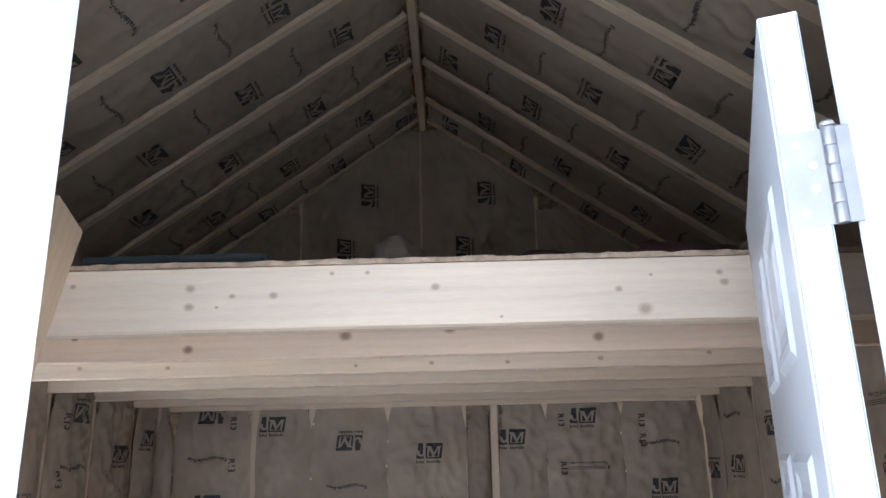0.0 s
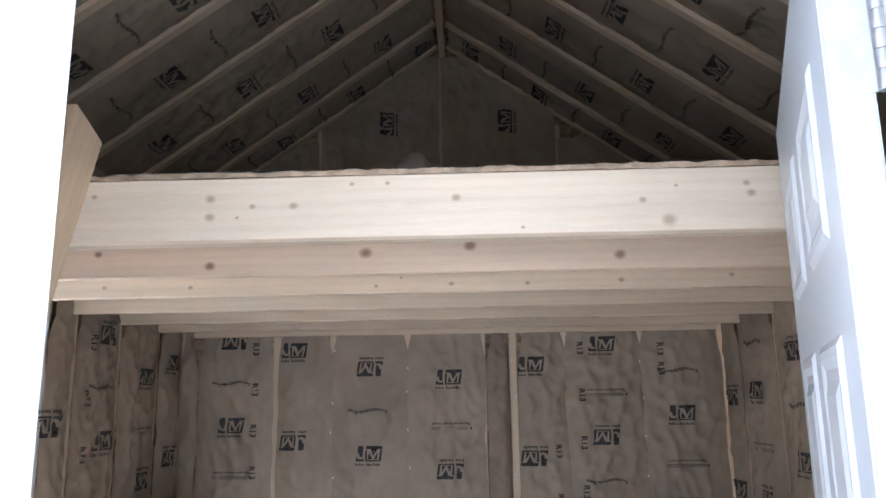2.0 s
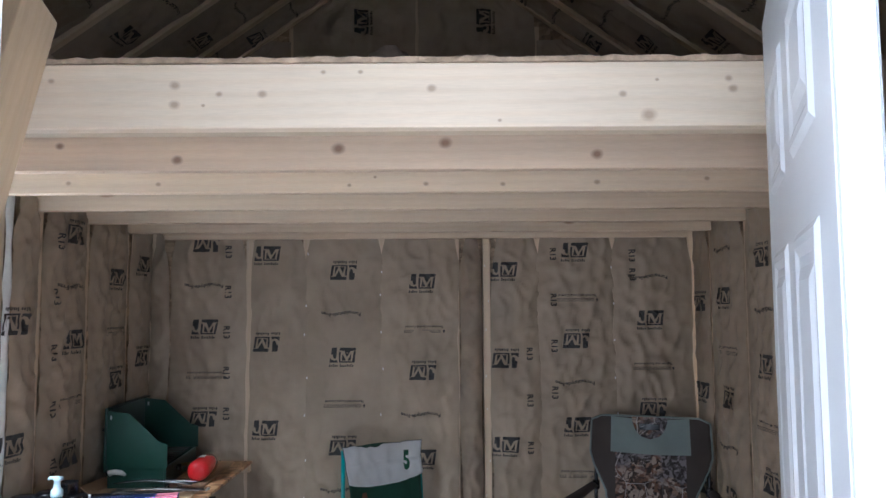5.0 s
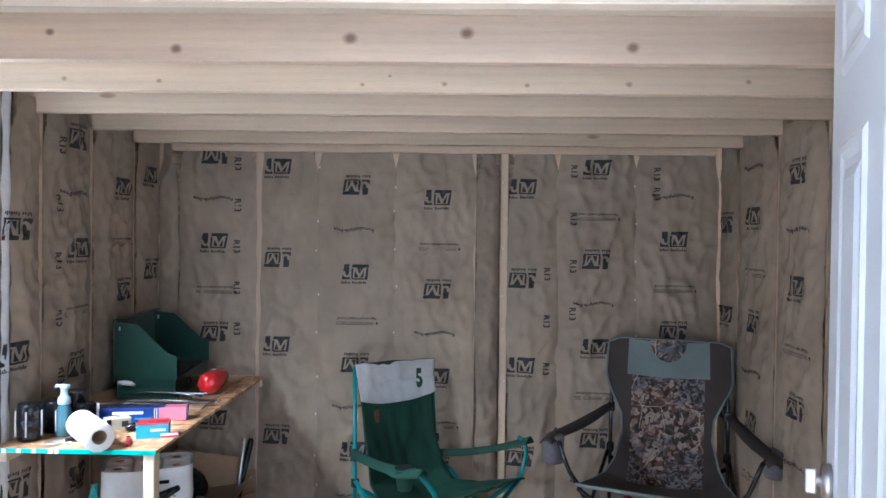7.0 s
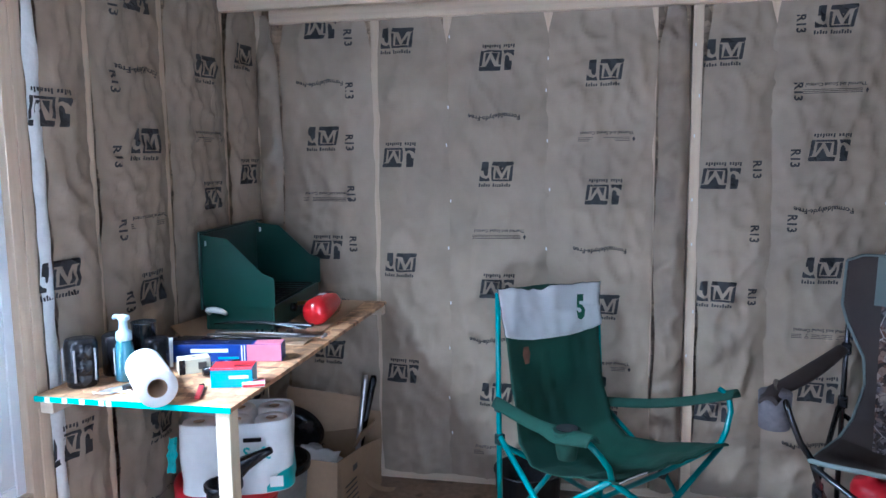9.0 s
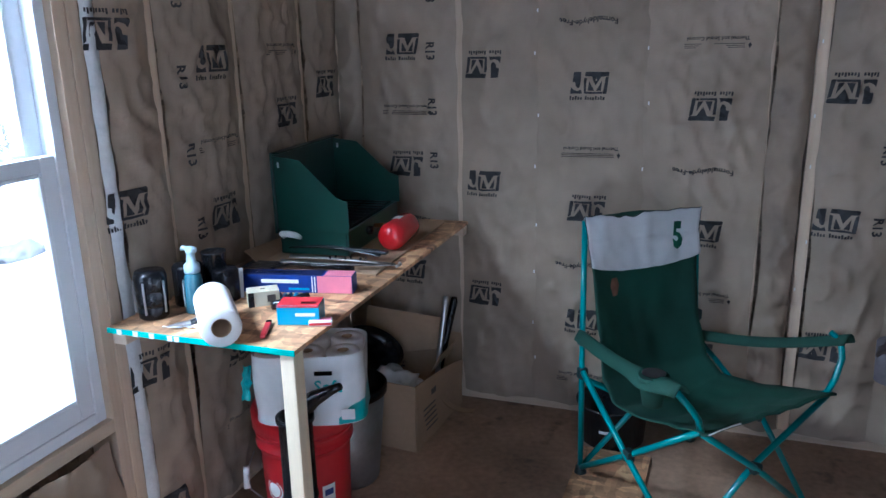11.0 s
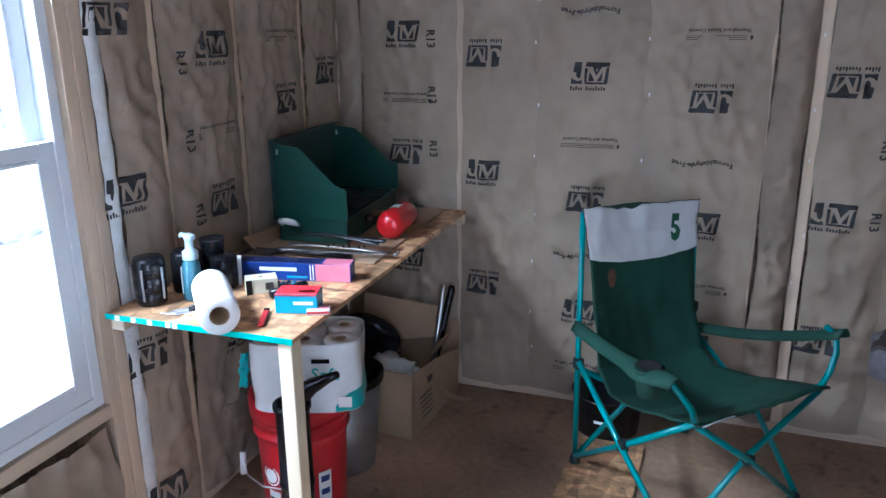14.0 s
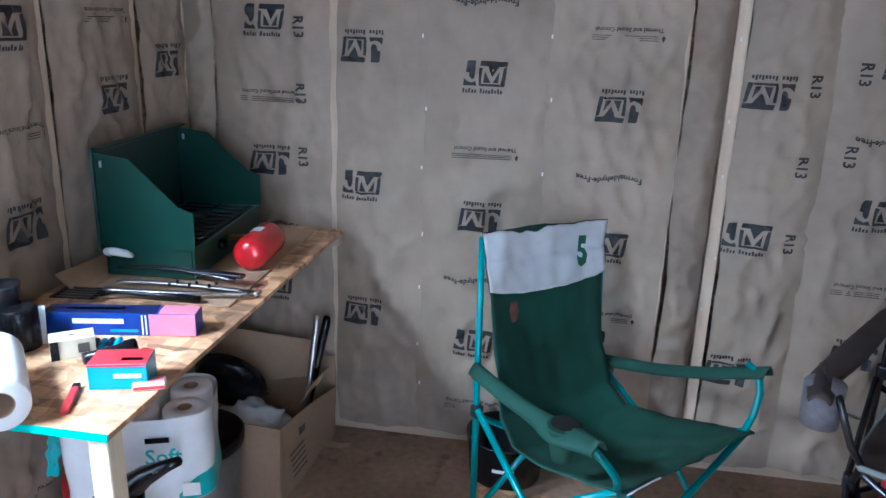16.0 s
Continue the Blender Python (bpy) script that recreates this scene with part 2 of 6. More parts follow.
HINGE = mat("zinc_plate", (0.38, 0.37, 0.375), rough=0.42, metal=0.85, var=0.06, scale=30)
GROOVE_GREY = mat("groove_shade_grey", (0.30, 0.31, 0.33), rough=0.6, var=0.08)
STEEL = mat("brushed_steel", (0.55, 0.55, 0.54), rough=0.32, metal=1.0, var=0.10, scale=20, stretch=(1, 8, 8))
DULL_STEEL = mat("worn_steel", (0.22, 0.21, 0.20), rough=0.3, metal=1.0, var=0.35, scale=22, stretch=(1, 5, 5))
GLASS = glass("window_glass")
CLEAR = glass("clear_plastic", (0.95, 0.97, 0.97), 0.08)
SNOW = mat("snow", (0.86, 0.88, 0.90), rough=0.7, var=0.03, scale=0.6, bump=0.02, bscale=6)
# bark colour paled to give the haze and glare over the woods
BARK = mat("pale_bark", (0.36, 0.37, 0.385), rough=0.9, var=0.25, scale=6, bump=0.004, bscale=30)
ROCK = mat("grey_rock", (0.20, 0.21, 0.225), rough=0.85, var=0.2, scale=4, bump=0.01, bscale=14)
GREEN_CLOTH = mat("green_canvas", (0.010, 0.064, 0.040), rough=0.75, var=0.22, scale=5, bump=0.0008, bscale=350, fine=0.4)
NUMERAL = mat("green_print", (0.008, 0.105, 0.055), rough=0.7, var=0.15, scale=30)
WHITE_CLOTH = mat("white_canvas", (0.70, 0.72, 0.74), rough=0.8, var=0.06, scale=7, bump=0.0008, bscale=300)
STAIN = mat("rust_stain", (0.19, 0.085, 0.05), rough=0.8, var=0.2, scale=30)
TEAL = mat("teal_enamel", (0.0, 0.235, 0.235), rough=0.3, var=0.10, scale=10, coat=0.3)
TEAL_PAINT = mat("teal_paint", (0.005, 0.42, 0.36), rough=0.4, var=0.15, scale=16)
BLACK = mat("black_plastic", (0.010, 0.010, 0.012), spec=0.35, rough=0.24, var=0.2, scale=12)
RUBBER = mat("dark_green_plastic", (0.012, 0.03, 0.028), rough=0.5, var=0.2, scale=14)
BROWN_CLOTH = mat("brown_canvas", (0.055, 0.041, 0.036), rough=0.8, var=0.12, scale=6, bump=0.0006, bscale=350)
GREY_CLOTH = mat("grey_green_canvas", (0.20, 0.245, 0.235), rough=0.8, var=0.10, scale=6, bump=0.0006, bscale=350)
MESH_CLOTH = mat("grey_mesh", (0.17, 0.16, 0.175), rough=0.8, var=0.12, scale=60)
CAMO = camouflage("camouflage_canvas")
GUNMETAL = mat("gunmetal_tube", (0.095, 0.10, 0.11), rough=0.25, metal=0.9, var=0.08)
RED_PLASTIC = mat("red_plastic", (0.52, 0.012, 0.022), rough=0.38, var=0.08, scale=5)
RED_PAINT = mat("red_enamel", (0.58, 0.012, 0.018), rough=0.22, var=0.06, scale=6, coat=0.4)
STOVE = mat("green_enamel", (0.005, 0.044, 0.030), rough=0.36, var=0.12, scale=7)
CARD = mat("cardboard", (0.42, 0.285, 0.17), rough=0.8, var=0.10, scale=4, bump=0.0006, bscale=50)
TISSUE = mat("white_tissue", (0.86, 0.86, 0.85), rough=0.95, var=0.03, scale=10, bump=0.0012, bscale=120)
WRAP = mat("white_film", (0.78, 0.80, 0.80), rough=0.25, var=0.05, scale=12, bump=0.002, bscale=30)
TEAL_FILM = mat("teal_film", (0.03, 0.42, 0.42), rough=0.3, var=0.08, scale=12, bump=0.002, bscale=30)
CARTON_BLUE = mat("deep_blue_carton", (0.012, 0.045, 0.26), rough=0.35, var=0.15, scale=20)
CARTON_NAVY = mat("navy_carton", (0.012, 0.02, 0.09), rough=0.35, var=0.1, scale=20)
CARTON_PINK = mat("pink_carton", (0.72, 0.22, 0.30), rough=0.4, var=0.06, scale=20)
CARTON_SKY = mat("light_blue_carton", (0.03, 0.34, 0.55), rough=0.4, var=0.06, scale=20)
CARTON_RED = mat("red_carton", (0.55, 0.03, 0.04), rough=0.4, var=0.06, scale=20)
CREAM = mat("cream_carton", (0.60, 0.55, 0.40), rough=0.5, var=0.06, scale=20)
WHITE_PL = mat("white_plastic", (0.82, 0.83, 0.83), rough=0.35, var=0.02)
PUMP_PL = mat("pale_blue_plastic", (0.42, 0.56, 0.64), rough=0.3, var=0.04)
SOAP = mat("blue_liquid_plastic", (0.09, 0.29, 0.37), rough=0.12, var=0.04, trans=0.45, coat=0.5)
BRASS = mat("brass", (0.60, 0.42, 0.16), rough=0.35, metal=1.0, var=0.1, scale=20)
GREY_POT = mat("dull_grey_metal", (0.30, 0.285, 0.27), rough=0.42, metal=0.7, var=0.15, scale=6)
TOTE = mat("blue_grey_plastic", (0.095, 0.12, 0.13), rough=0.45, var=0.1)
MAROON = mat("maroon_cloth", (0.085, 0.035, 0.035), rough=0.85, var=0.2, scale=8)
TAN_CLOTH = mat("tan_cloth", (0.25, 0.20, 0.16), rough=0.9, var=0.2, scale=8)


# ---- building helpers ----
def thing(name, label, category, m=Matrix.Identity(4), group="", kind=""):
    ob = new(name)
    ob.empty_display_size = 0.05
    ob.matrix_world = m
    return tagged(ob, label, category, group, kind)


def part(name, bm, material, parent=None, label="", smooth=False):
    me = bpy.data.meshes.new(name)
    bmesh.ops.recalc_face_normals(bm, faces=bm.faces)
    for f in bm.faces:
        f.smooth = smooth
    bm.to_mesh(me)
    bm.free()
    me.materials.append(material)
    ob = new(name, me)
    if parent:
        ob.parent = parent
    return tagged(ob, label)


def box(bm, c, s, bev=0.0, m=None):
    r = bmesh.ops.create_cube(bm, size=1)
    vs = r["verts"]
    for v in vs:
        v.co = Vector((c[0] + v.co.x * s[0], c[1] + v.co.y * s[1], c[2] + v.co.z * s[2]))
    if bev:
        es = list({e for v in vs for e in v.link_edges})
        bv = bmesh.ops.bevel(bm, geom=es, offset=bev, segments=2, affect="EDGES", profile=0.5)
        vs = list({v for f in bv["faces"] for v in f.verts} | {v for v in vs if v.is_valid})
    if m is not None:
        bmesh.ops.transform(bm, matrix=m, verts=vs)
    return bm


def tube(bm, pts, r, seg=10, caps=True):
    """A round bar along a line of points; r is a radius or one for each point."""
    pts = [Vector(p) for p in pts]
    rs = r if isinstance(r, (list, tuple)) else [r] * len(pts)
    rings, up = [], None
    for i, p in enumerate(pts):
        d = (pts[min(i + 1, len(pts) - 1)] - pts[max(i - 1, 0)]).normalized()
        if up is None:
            up = Vector((0, 0, 1)) if abs(d.z) < 0.9 else Vector((1, 0, 0))
        a = d.cross(up).normalized()
        b = a.cross(d).normalized()
        up = b
        rings.append([bm.verts.new(p + rs[i] * (math.cos(2 * math.pi * k / seg) * a + math.sin(2 * math.pi * k / seg) * b)) for k in range(seg)])
    for q, w in zip(rings, rings[1:]):
        for k in range(seg):
            bm.faces.new((q[k], q[(k + 1) % seg], w[(k + 1) % seg], w[k]))
    if caps:
        bm.faces.new(rings[0][::-1])
        bm.faces.new(rings[-1])
    return bm


def lathe(bm, prof, seg=28, at=(0, 0, 0), m=None, caps=True):
    """A turned body from (radius, height) pairs."""
    rings = []
    for r, z in prof:
        rings.append([bm.verts.new((at[0] + r * math.cos(2 * math.pi * k / seg), at[1] + r * math.sin(2 * math.pi * k / seg), at[2] + z)) for k in range(seg)])
    for q, w in zip(rings, rings[1:]):
        for k in range(seg):
            bm.faces.new((q[k], q[(k + 1) % seg], w[(k + 1) % seg], w[k]))
    if caps and prof[0][0] > 1e-4:
        bm.faces.new(rings[0][::-1])
    if caps and prof[-1][0] > 1e-4:
        bm.faces.new(rings[-1])
    bmesh.ops.remove_doubles(bm, verts=[v for q in rings for v in q], dist=1e-5)
    if m is not None:
        bmesh.ops.transform(bm, matrix=m, verts=[v for v in bm.verts])
    return bm


def sheet(bm, fn, nu, nv, thick=0.0):
    """A surface fn(s, t) for s and t from 0 to 1, with an optional thickness."""
    g = [[bm.verts.new(fn(i / nu, j / nv)) for j in range(nv + 1)] for i in range(nu + 1)]
    fs = [bm.faces.new((g[i][j], g[i + 1][j], g[i + 1][j + 1], g[i][j + 1])) for i in range(nu) for j in range(nv)]
    if thick:
        bmesh.ops.recalc_face_normals(bm, faces=fs)
        bmesh.ops.solidify(bm, geom=fs, thickness=thick)
    return bm


def prism(bm, outline, depth, m=None):
    """A flat outline of (x, z) pairs, extruded along y by depth."""
    a = [bm.verts.new((x, 0, z)) for x, z in outline]
    b = [bm.verts.new((x, depth, z)) for x, z in outline]
    bm.faces.new(a)
    bm.faces.new(b[::-1])
    n = len(a)
    for i in range(n):
        bm.faces.new((a[i], b[i], b[(i + 1) % n], a[(i + 1) % n]))
    if m is not None:
        bmesh.ops.transform(bm, matrix=m, verts=a + b)
    return bm


def BM():
    return bmesh.new()


def lumber(name, p0, p1, width, depth, material, parent=None, up=(0, 0, 1), bev=0.003, label="", jitter=0.0):
    """A sawn board from p0 to p1: local x runs along it, width is local z (towards up), depth local y."""
    p0, p1 = Vector(p0), Vector(p1)
    d = p1 - p0
    x = d.normalized()
    y = Vector(up).cross(x).normalized()
    z = x.cross(y)
    m = Matrix((x, y, z)).transposed().to_4x4()
    m.translation = (p0 + p1) / 2
    bm = BM()
    box(bm, (0, 0, 0), (d.length, depth, width), bev)
    ob = part(name, bm, material, None, label)
    if parent:
        ob.parent = parent
        ob.matrix_parent_inverse = parent.matrix_world.inverted()
    ob.matrix_world = m
    return ob

# ---- plan, in metres ----
XL, XR, YF, YB = -1.54, 1.33, 0.84, 4.165      # stud faces: side walls, front and back
XC, RIDGE, SLOPE = -0.11, 3.57, 0.705           # roof: middle, height of the rafters' meeting, rise over run
EAVE = RIDGE - SLOPE * (XC - XL)
JB, JT = 1.930, 2.068                           # loft joists: bottom and top


# ---- paper-faced insulation ----
def text_shape(body, size, bold=0.0):
    cu = bpy.data.curves.new("text", "FONT")
    cu.body, cu.size, cu.resolution_u = body, size, 2
    cu.offset = bold
    cu.align_x, cu.align_y = "CENTER", "CENTER"
    ob = new("text", cu)
    bpy.context.view_layer.update()
    me = bpy.data.meshes.new_from_object(ob.evaluated_get(bpy.context.evaluated_depsgraph_get()))
    vs = [(v.co.x, v.co.y) for v in me.vertices]
    fs = [tuple(p.vertices) for p in me.polygons]
    bpy.data.objects.remove(ob)
    bpy.data.curves.remove(cu)
    bpy.data.meshes.remove(me)
    return vs, fs


def emblem_shape(w):
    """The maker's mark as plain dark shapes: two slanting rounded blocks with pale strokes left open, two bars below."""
    polys = [
        [(-.37, .265), (-.22, .265), (-.235, -.06), (-.26, -.125), (-.31, -.13), (-.355, -.075), (-.36, .01), (-.43, .02), (-.405, .25)],
        [(-.475, -.11), (-.41, -.175), (-.31, -.21), (-.225, -.175), (-.195, -.275), (-.47, -.275), (-.49, -.26)],
        [(-.105, .265), (.47, .265), (.495, .24), (.475, .16), (.30, .15), (.155, -.07), (.06, .15), (-.13, .16)],
        [(.40, .125), (.475, .155), (.425, -.26), (.40, -.275), (.33, -.275)],
        [(.0, .04), (.115, -.20), (-.045, -.20)],
        [(.315, .055), (.285, -.20), (.165, -.20)],
        [(-.14, -.225), (.325, -.225), (.325, -.275), (-.13, -.275), (-.15, -.26)],
        [(-.14, .12), (-.065, .11), (-.095, -.225), (-.15, -.225)],
    ]
    for k in range(14):                          # the small name below, as plain letter-sized blocks
        x0, tall = -.50 + 0.064 * k, .10 if k in (0, 2, 6, 10, 12) else .07
        if k != 5:
            polys.append([(x0, -.43), (x0 + .042, -.43), (x0 + .047, -.43 + tall), (x0 + .005, -.43 + tall)])
    vs, fs = [], []
    for p in polys:
        fs.append(tuple(range(len(vs), len(vs) + len(p))))
        vs += [(x * w, (y + 0.08) * w) for x, y in p]
    return vs, fs


def ruled(shape, wide, up):
    """Lettering with three thin rules and a drop over it."""
    vs, fs = list(shape[0]), list(shape[1])
    for k in range(3):
        y = up + 0.0062 * k
        fs.append(tuple(range(len(vs), len(vs) + 4)))
        vs += [(-wide / 2 + 0.022, y), (wide / 2, y), (wide / 2, y + 0.0022), (-wide / 2 + 0.022, y + 0.0022)]
    fs.append(tuple(range(len(vs), len(vs) + 4)))
    vs += [(-wide / 2, up + 0.006), (-wide / 2 + 0.006, up - 0.002), (-wide / 2 + 0.012, up + 0.006), (-wide / 2 + 0.006, up + 0.018)]
    return vs, fs


EMBLEM = emblem_shape(0.143)
T_R13 = text_shape("R13", 0.043, 0.0012)
T_FREE = text_shape("Formaldehyde-Free", 0.026, 0.0007)
T_CTRL = ruled(text_shape("Thermal and Sound Control", 0.0175, 0.0004), 0.215, 0.017)


def batt(wall, u0, u1, v0, v1, seed, top=True, material=None, name="insulation_batt", push=0.013, crease=1.0, sink=0.0, gable=False):
    """One paper-faced batt in the wall's own frame (u along, v up, w into the room): a pillow with creases."""
    rnd = random.Random(seed)
    ph = rnd.uniform(0, 50)

    def h(u, v):
        s = min(1, max(0, (u - u0) / (u1 - u0)))
        pil = push * (1 - abs(2 * s - 1) ** 2.5)
        wob = 0.007 * noise.noise((u * 3.0 + ph, v * 1.3, ph))
        f1 = noise.noise((u * 8 + ph, v * 4.2 + 0.8 * math.sin(u * 7 + ph), ph * 2))
        f2 = noise.noise((u * 8 - v * 5 + ph, v * 7 + u * 6, ph * 3))
        f3 = noise.noise((u * 26 + ph, v * 15, ph))
        f4 = noise.noise((u * 17 + v * 9 + ph, v * 13 - u * 8, ph * 5))
        cr = 0.007 * max(0, 1 - abs(f1) * 2.0) ** 2 + 0.007 * max(0, 1 - abs(f2) * 2.2) ** 3 + 0.0045 * max(0, 1 - abs(f4) * 2.2) ** 3 + 0.0024 * f3
        return 0.003 - sink + pil + wob * 0.6 + 1.5 * crease * cr * (0.35 + 0.65 * min(1, 4 * s, 4 * (1 - s)))

    nu, nv = max(6, int((u1 - u0) / 0.0125)), max(4, int((v1 - v0) / 0.014))

    def fn(i, j):
        v = v0 + j * (v1 - v0)
        pull = 0.032 * max(0, 1 - (v1 - v) / 0.17) if top else 0
        wav = 0.012 * noise.noise((v * 2.5, ph, 1.0)) + 0.007 * noise.noise((v * 9, ph, 4.0))
        wav2 = 0.012 * noise.noise((v * 2.5, ph, 9.0)) + 0.007 * noise.noise((v * 9, ph, 14.0))
        a, b = u0 + 0.003 + pull + wav, u1 - 0.003 - pull + wav2
        if gable:
            half = (RIDGE - v) / SLOPE + 0.01
            a, b = max(a, XC - half), min(b, XC + half)
            b = max(b, a + 0.001)
        u = a + i * (b - a)
        return Vector((u, v, h(u, v)))

    bm = BM()
    sheet(bm, fn, nu, nv)
    ob = part(name, bm, material or KRAFT, wall, smooth=True)
    return ob, h


def prints(ob, h, shape, u, v, turn=0.0, material=None, wave=0.0, name="printed_mark"):
    vs, fs = shape
    c, s = math.cos(radians(turn)), math.sin(radians(turn))
    bm = BM()
    bv = [bm.verts.new((x, y, 0)) for x, y in vs]
    for f in fs:
        try:
            bm.faces.new([bv[i] for i in f])
        except ValueError:
            pass
    bmesh.ops.triangulate(bm, faces=bm.faces)
    if shape is EMBLEM:
        bmesh.ops.subdivide_edges(bm, edges=[e for e in bm.edges if e.calc_length() > 0.016], cuts=2)
        bmesh.ops.triangulate(bm, faces=bm.faces)
    for p in bm.verts:
        x, y = p.co.x, p.co.y + wave * math.sin(p.co.x * 38)
        uu, vv = u + x * c - y * s, v + x * s + y * c
        p.co = (uu, vv, h(uu, vv) + 0.0048)
    return part(name, bm, material or INK, ob)


def printed_run(ob, h, u, v0, v1, first, up, u0, u1, r13=None, step=0.452, lines=True, skew=0.0):
    """Marks down a batt: emblem every step, every other one upside down, with a line of words between them."""
    v, k = first, 0
    while v > v0 - 0.3:
        flip = 0 if (up == (k % 2 == 0)) else 180
        if v0 + 0.06 < v < v1 - 0.04:
            prints(ob, h, EMBLEM, u, v, flip + skew)
        w = v - step / 2
        if lines and v0 + 0.03 < w < v1 - 0.03 and u1 - u0 > 0.3:
            if flip:
                prints(ob, h, T_FREE, u - 0.01, w, 180 + skew, INK, 0.006, "printed_words")
            else:
                prints(ob, h, T_CTRL, u + 0.01, w, 180 + skew, INK, 0, "printed_words")
        v -= step
        k += 1
    if r13 is not None:
        ru, rv, n, dv = r13
        for i in range(n):
            if v0 + 0.05 < rv - i * dv < v1 - 0.04:
                prints(ob, h, T_R13, ru, rv - i * dv, -90, INK, 0, "printed_words")


def frame_of(origin, u, v):
    u, v = Vector(u).normalized(), Vector(v).normalized()
    m = Matrix((u, v, u.cross(v))).transposed().to_4x4()
    m.translation = origin
    return m


def wall_base(name, label, origin, u, v, outline):
    """A wall: its sheathing board as the mesh, behind the studs; children in its own frame."""
    bm = BM()
    a = [bm.verts.new((x, y, -0.089)) for x, y in outline]
    b = [bm.verts.new((x, y, -0.105)) for x, y in outline]
    bm.faces.new(a)
    bm.faces.new(b[::-1])
    n = len(a)
    for i in range(n):
        bm.faces.new((a[i], a[(i + 1) % n], b[(i + 1) % n], b[i]))
    ob = part(name, bm, SHEATH)
    ob.matrix_world = frame_of(origin, u, v)
    return tagged(ob, label, "wall", kind="structure")


def stick(wall, name, u0, v0, u1, v1, width=0.038, depth=0.089, material=None):
    """A framing member in a wall's frame, its face flush with w = 0."""
    m = wall.matrix_world
    p0, p1 = m @ Vector((u0, v0, -depth / 2)), m @ Vector((u1, v1, -depth / 2))
    axis = (m.to_3x3() @ Vector((-(v1 - v0), u1 - u0, 0))).normalized()
    return lumber(name, p0, p1, width, depth, material or SPF, wall, up=axis, bev=0.002)


# back wall, below the loft and in the gable
back = wall_base("wall_back", "stud gable wall filled with paper-faced insulation batts", (0, YB, 0), (1, 0, 0), (0, 0, 1),
                 [(XL - 0.1, -0.1), (XR + 0.1, -0.1), (XR + 0.1, EAVE + 0.085), (XC, RIDGE + 0.158), (XL - 0.1, EAVE + 0.085)])
BAYS = [  # from, to, middle of the marks, height of the first, upright, damp
    (-1.425, -1.024, -1.235, 1.91, False, False), (-1.008, -0.715, -0.915, 1.84, True, False), (-0.711, -0.318, -0.515, 1.76, False, False),
    (-0.314, 0.092, -0.10, 1.69, True, False), (0.258, 0.505, 0.33, 1.75, True, False), (0.509, 0.898, 0.70, 1.85, True, False),
    (0.902, 1.318, 1.09, 1.945, False, False)]
R13S = {0: (-1.12, 1.86, 5, 0.21), 4: (0.455, 1.32, 3, 0.24), 5: (0.585, 1.84, 4, 0.24), 6: (1.0, 1.83, 2, 0.1)}
for k, (a, b, mid, first, up, damp) in enumerate(BAYS):
    lap0 = 0.012 if a in (-0.711, -0.314, 0.509, 0.902) else 0
    lap1 = 0.012 if b in (-0.715, -0.318, 0.505, 0.898) else 0
    ob, h = batt(back, a - lap0, b + lap1, 0.04, 1.965, 10 + k, crease=1.2)
    printed_run(ob, h, mid, 0.04, 1.965, first, up, a, b, R13S.get(k))
batt(back, -1.535, -1.43, 0.04, 1.965, 31, material=KRAFT, crease=1.6)
batt(back, 0.096, 0.215, 0.04, 1.965, 32, material=KRAFT_DARK, crease=1.8)
for x in (-1.52, -1.015, -0.713, -0.316, 0.075, 0.238, 0.507, 0.90, 1.322):
    stick(back, "stud", x, 0.038, x, 2.04)
stick(back, "bottom_plate", XL, 0.019, XR, 0.019)
# staples down the flanges
for x in (-0.713, -0.316, 0.238, 0.90):
    for k in range(9):
        bm = BM()
        box(bm, (x + random.uniform(-0.012, 0.012), 0.2 + 0.2 * k + random.uniform(-0.05, 0.05), 0.0185), (0.0045, 0.012, 0.003))
        part("staple", bm, STAPLE, back)
GST = (-0.80, -0.127, 0.516)
edges = (XL, *GST, XR)
for k in range(4):
    a, b = edges[k] + 0.004, edges[k + 1] - 0.004
    ob, h = batt(back, a, b, 2.10, 3.0 if k in (0, 3) else 3.50, 50 + k, top=False, push=0.02, crease=1.4, gable=True)
    for j, v in enumerate((2.78, 3.10)):
        if k in (1, 2):
            prints(ob, h, EMBLEM, (a + b) / 2 + (0.05 if j else -0.08), v, 90)
for x, z1 in ((GST[0], 3.08), (GST[1], 3.5), (GST[2], 3.08)):
    stick(back, "stud", x, 2.08, x, z1)

# left wall, with the window's opening
WY0, WY1, WZ0, WZ1 = 1.92, 2.765, 0.525, 1.93   # rough opening
left = wall_base("wall_left", "stud wall with a window and paper-faced insulation", (XL, 0, 0), (0, 1, 0), (0, 0, 1),
                 [(YF, -0.1), (WY0, -0.1), (WY0, EAVE), (YF, EAVE)])
for a, b, z0, z1 in ((WY1, YB, -0.1, EAVE), (WY0, WY1, -0.1, WZ0), (WY0, WY1, WZ1, EAVE)):
    bm = BM()
    box(bm, ((a + b) / 2, (z0 + z1) / 2, -0.097), (b - a, z1 - z0, 0.016))
    part("sheathing", bm, SHEATH, left)
LB = [(2.886, 3.070, 2.90, 1.52 + 0.45, True, None), (3.092, 3.450, 3.30, 1.88, False, (3.17, 1.83, 6, 0.22)), (3.472, 3.860, 3.70, 1.70, True, None),
      (3.882, 4.16, 4.0, 1.78, True, None), (1.40, 1.875, 1.62, 1.8, True, None), (0.95, 1.39, 1.15, 1.7, False, None)]
for k, (a, b, mid, first, up, r13) in enumerate(LB):
    ob, h = batt(left, a, b, 0.04, 1.985, 110 + k, crease=1.15)
    printed_run(ob, h, mid, 0.04, 1.985, first, up, a, b, r13)
    batt(left, a, b, 2.09, 2.50, 150 + k, top=False)
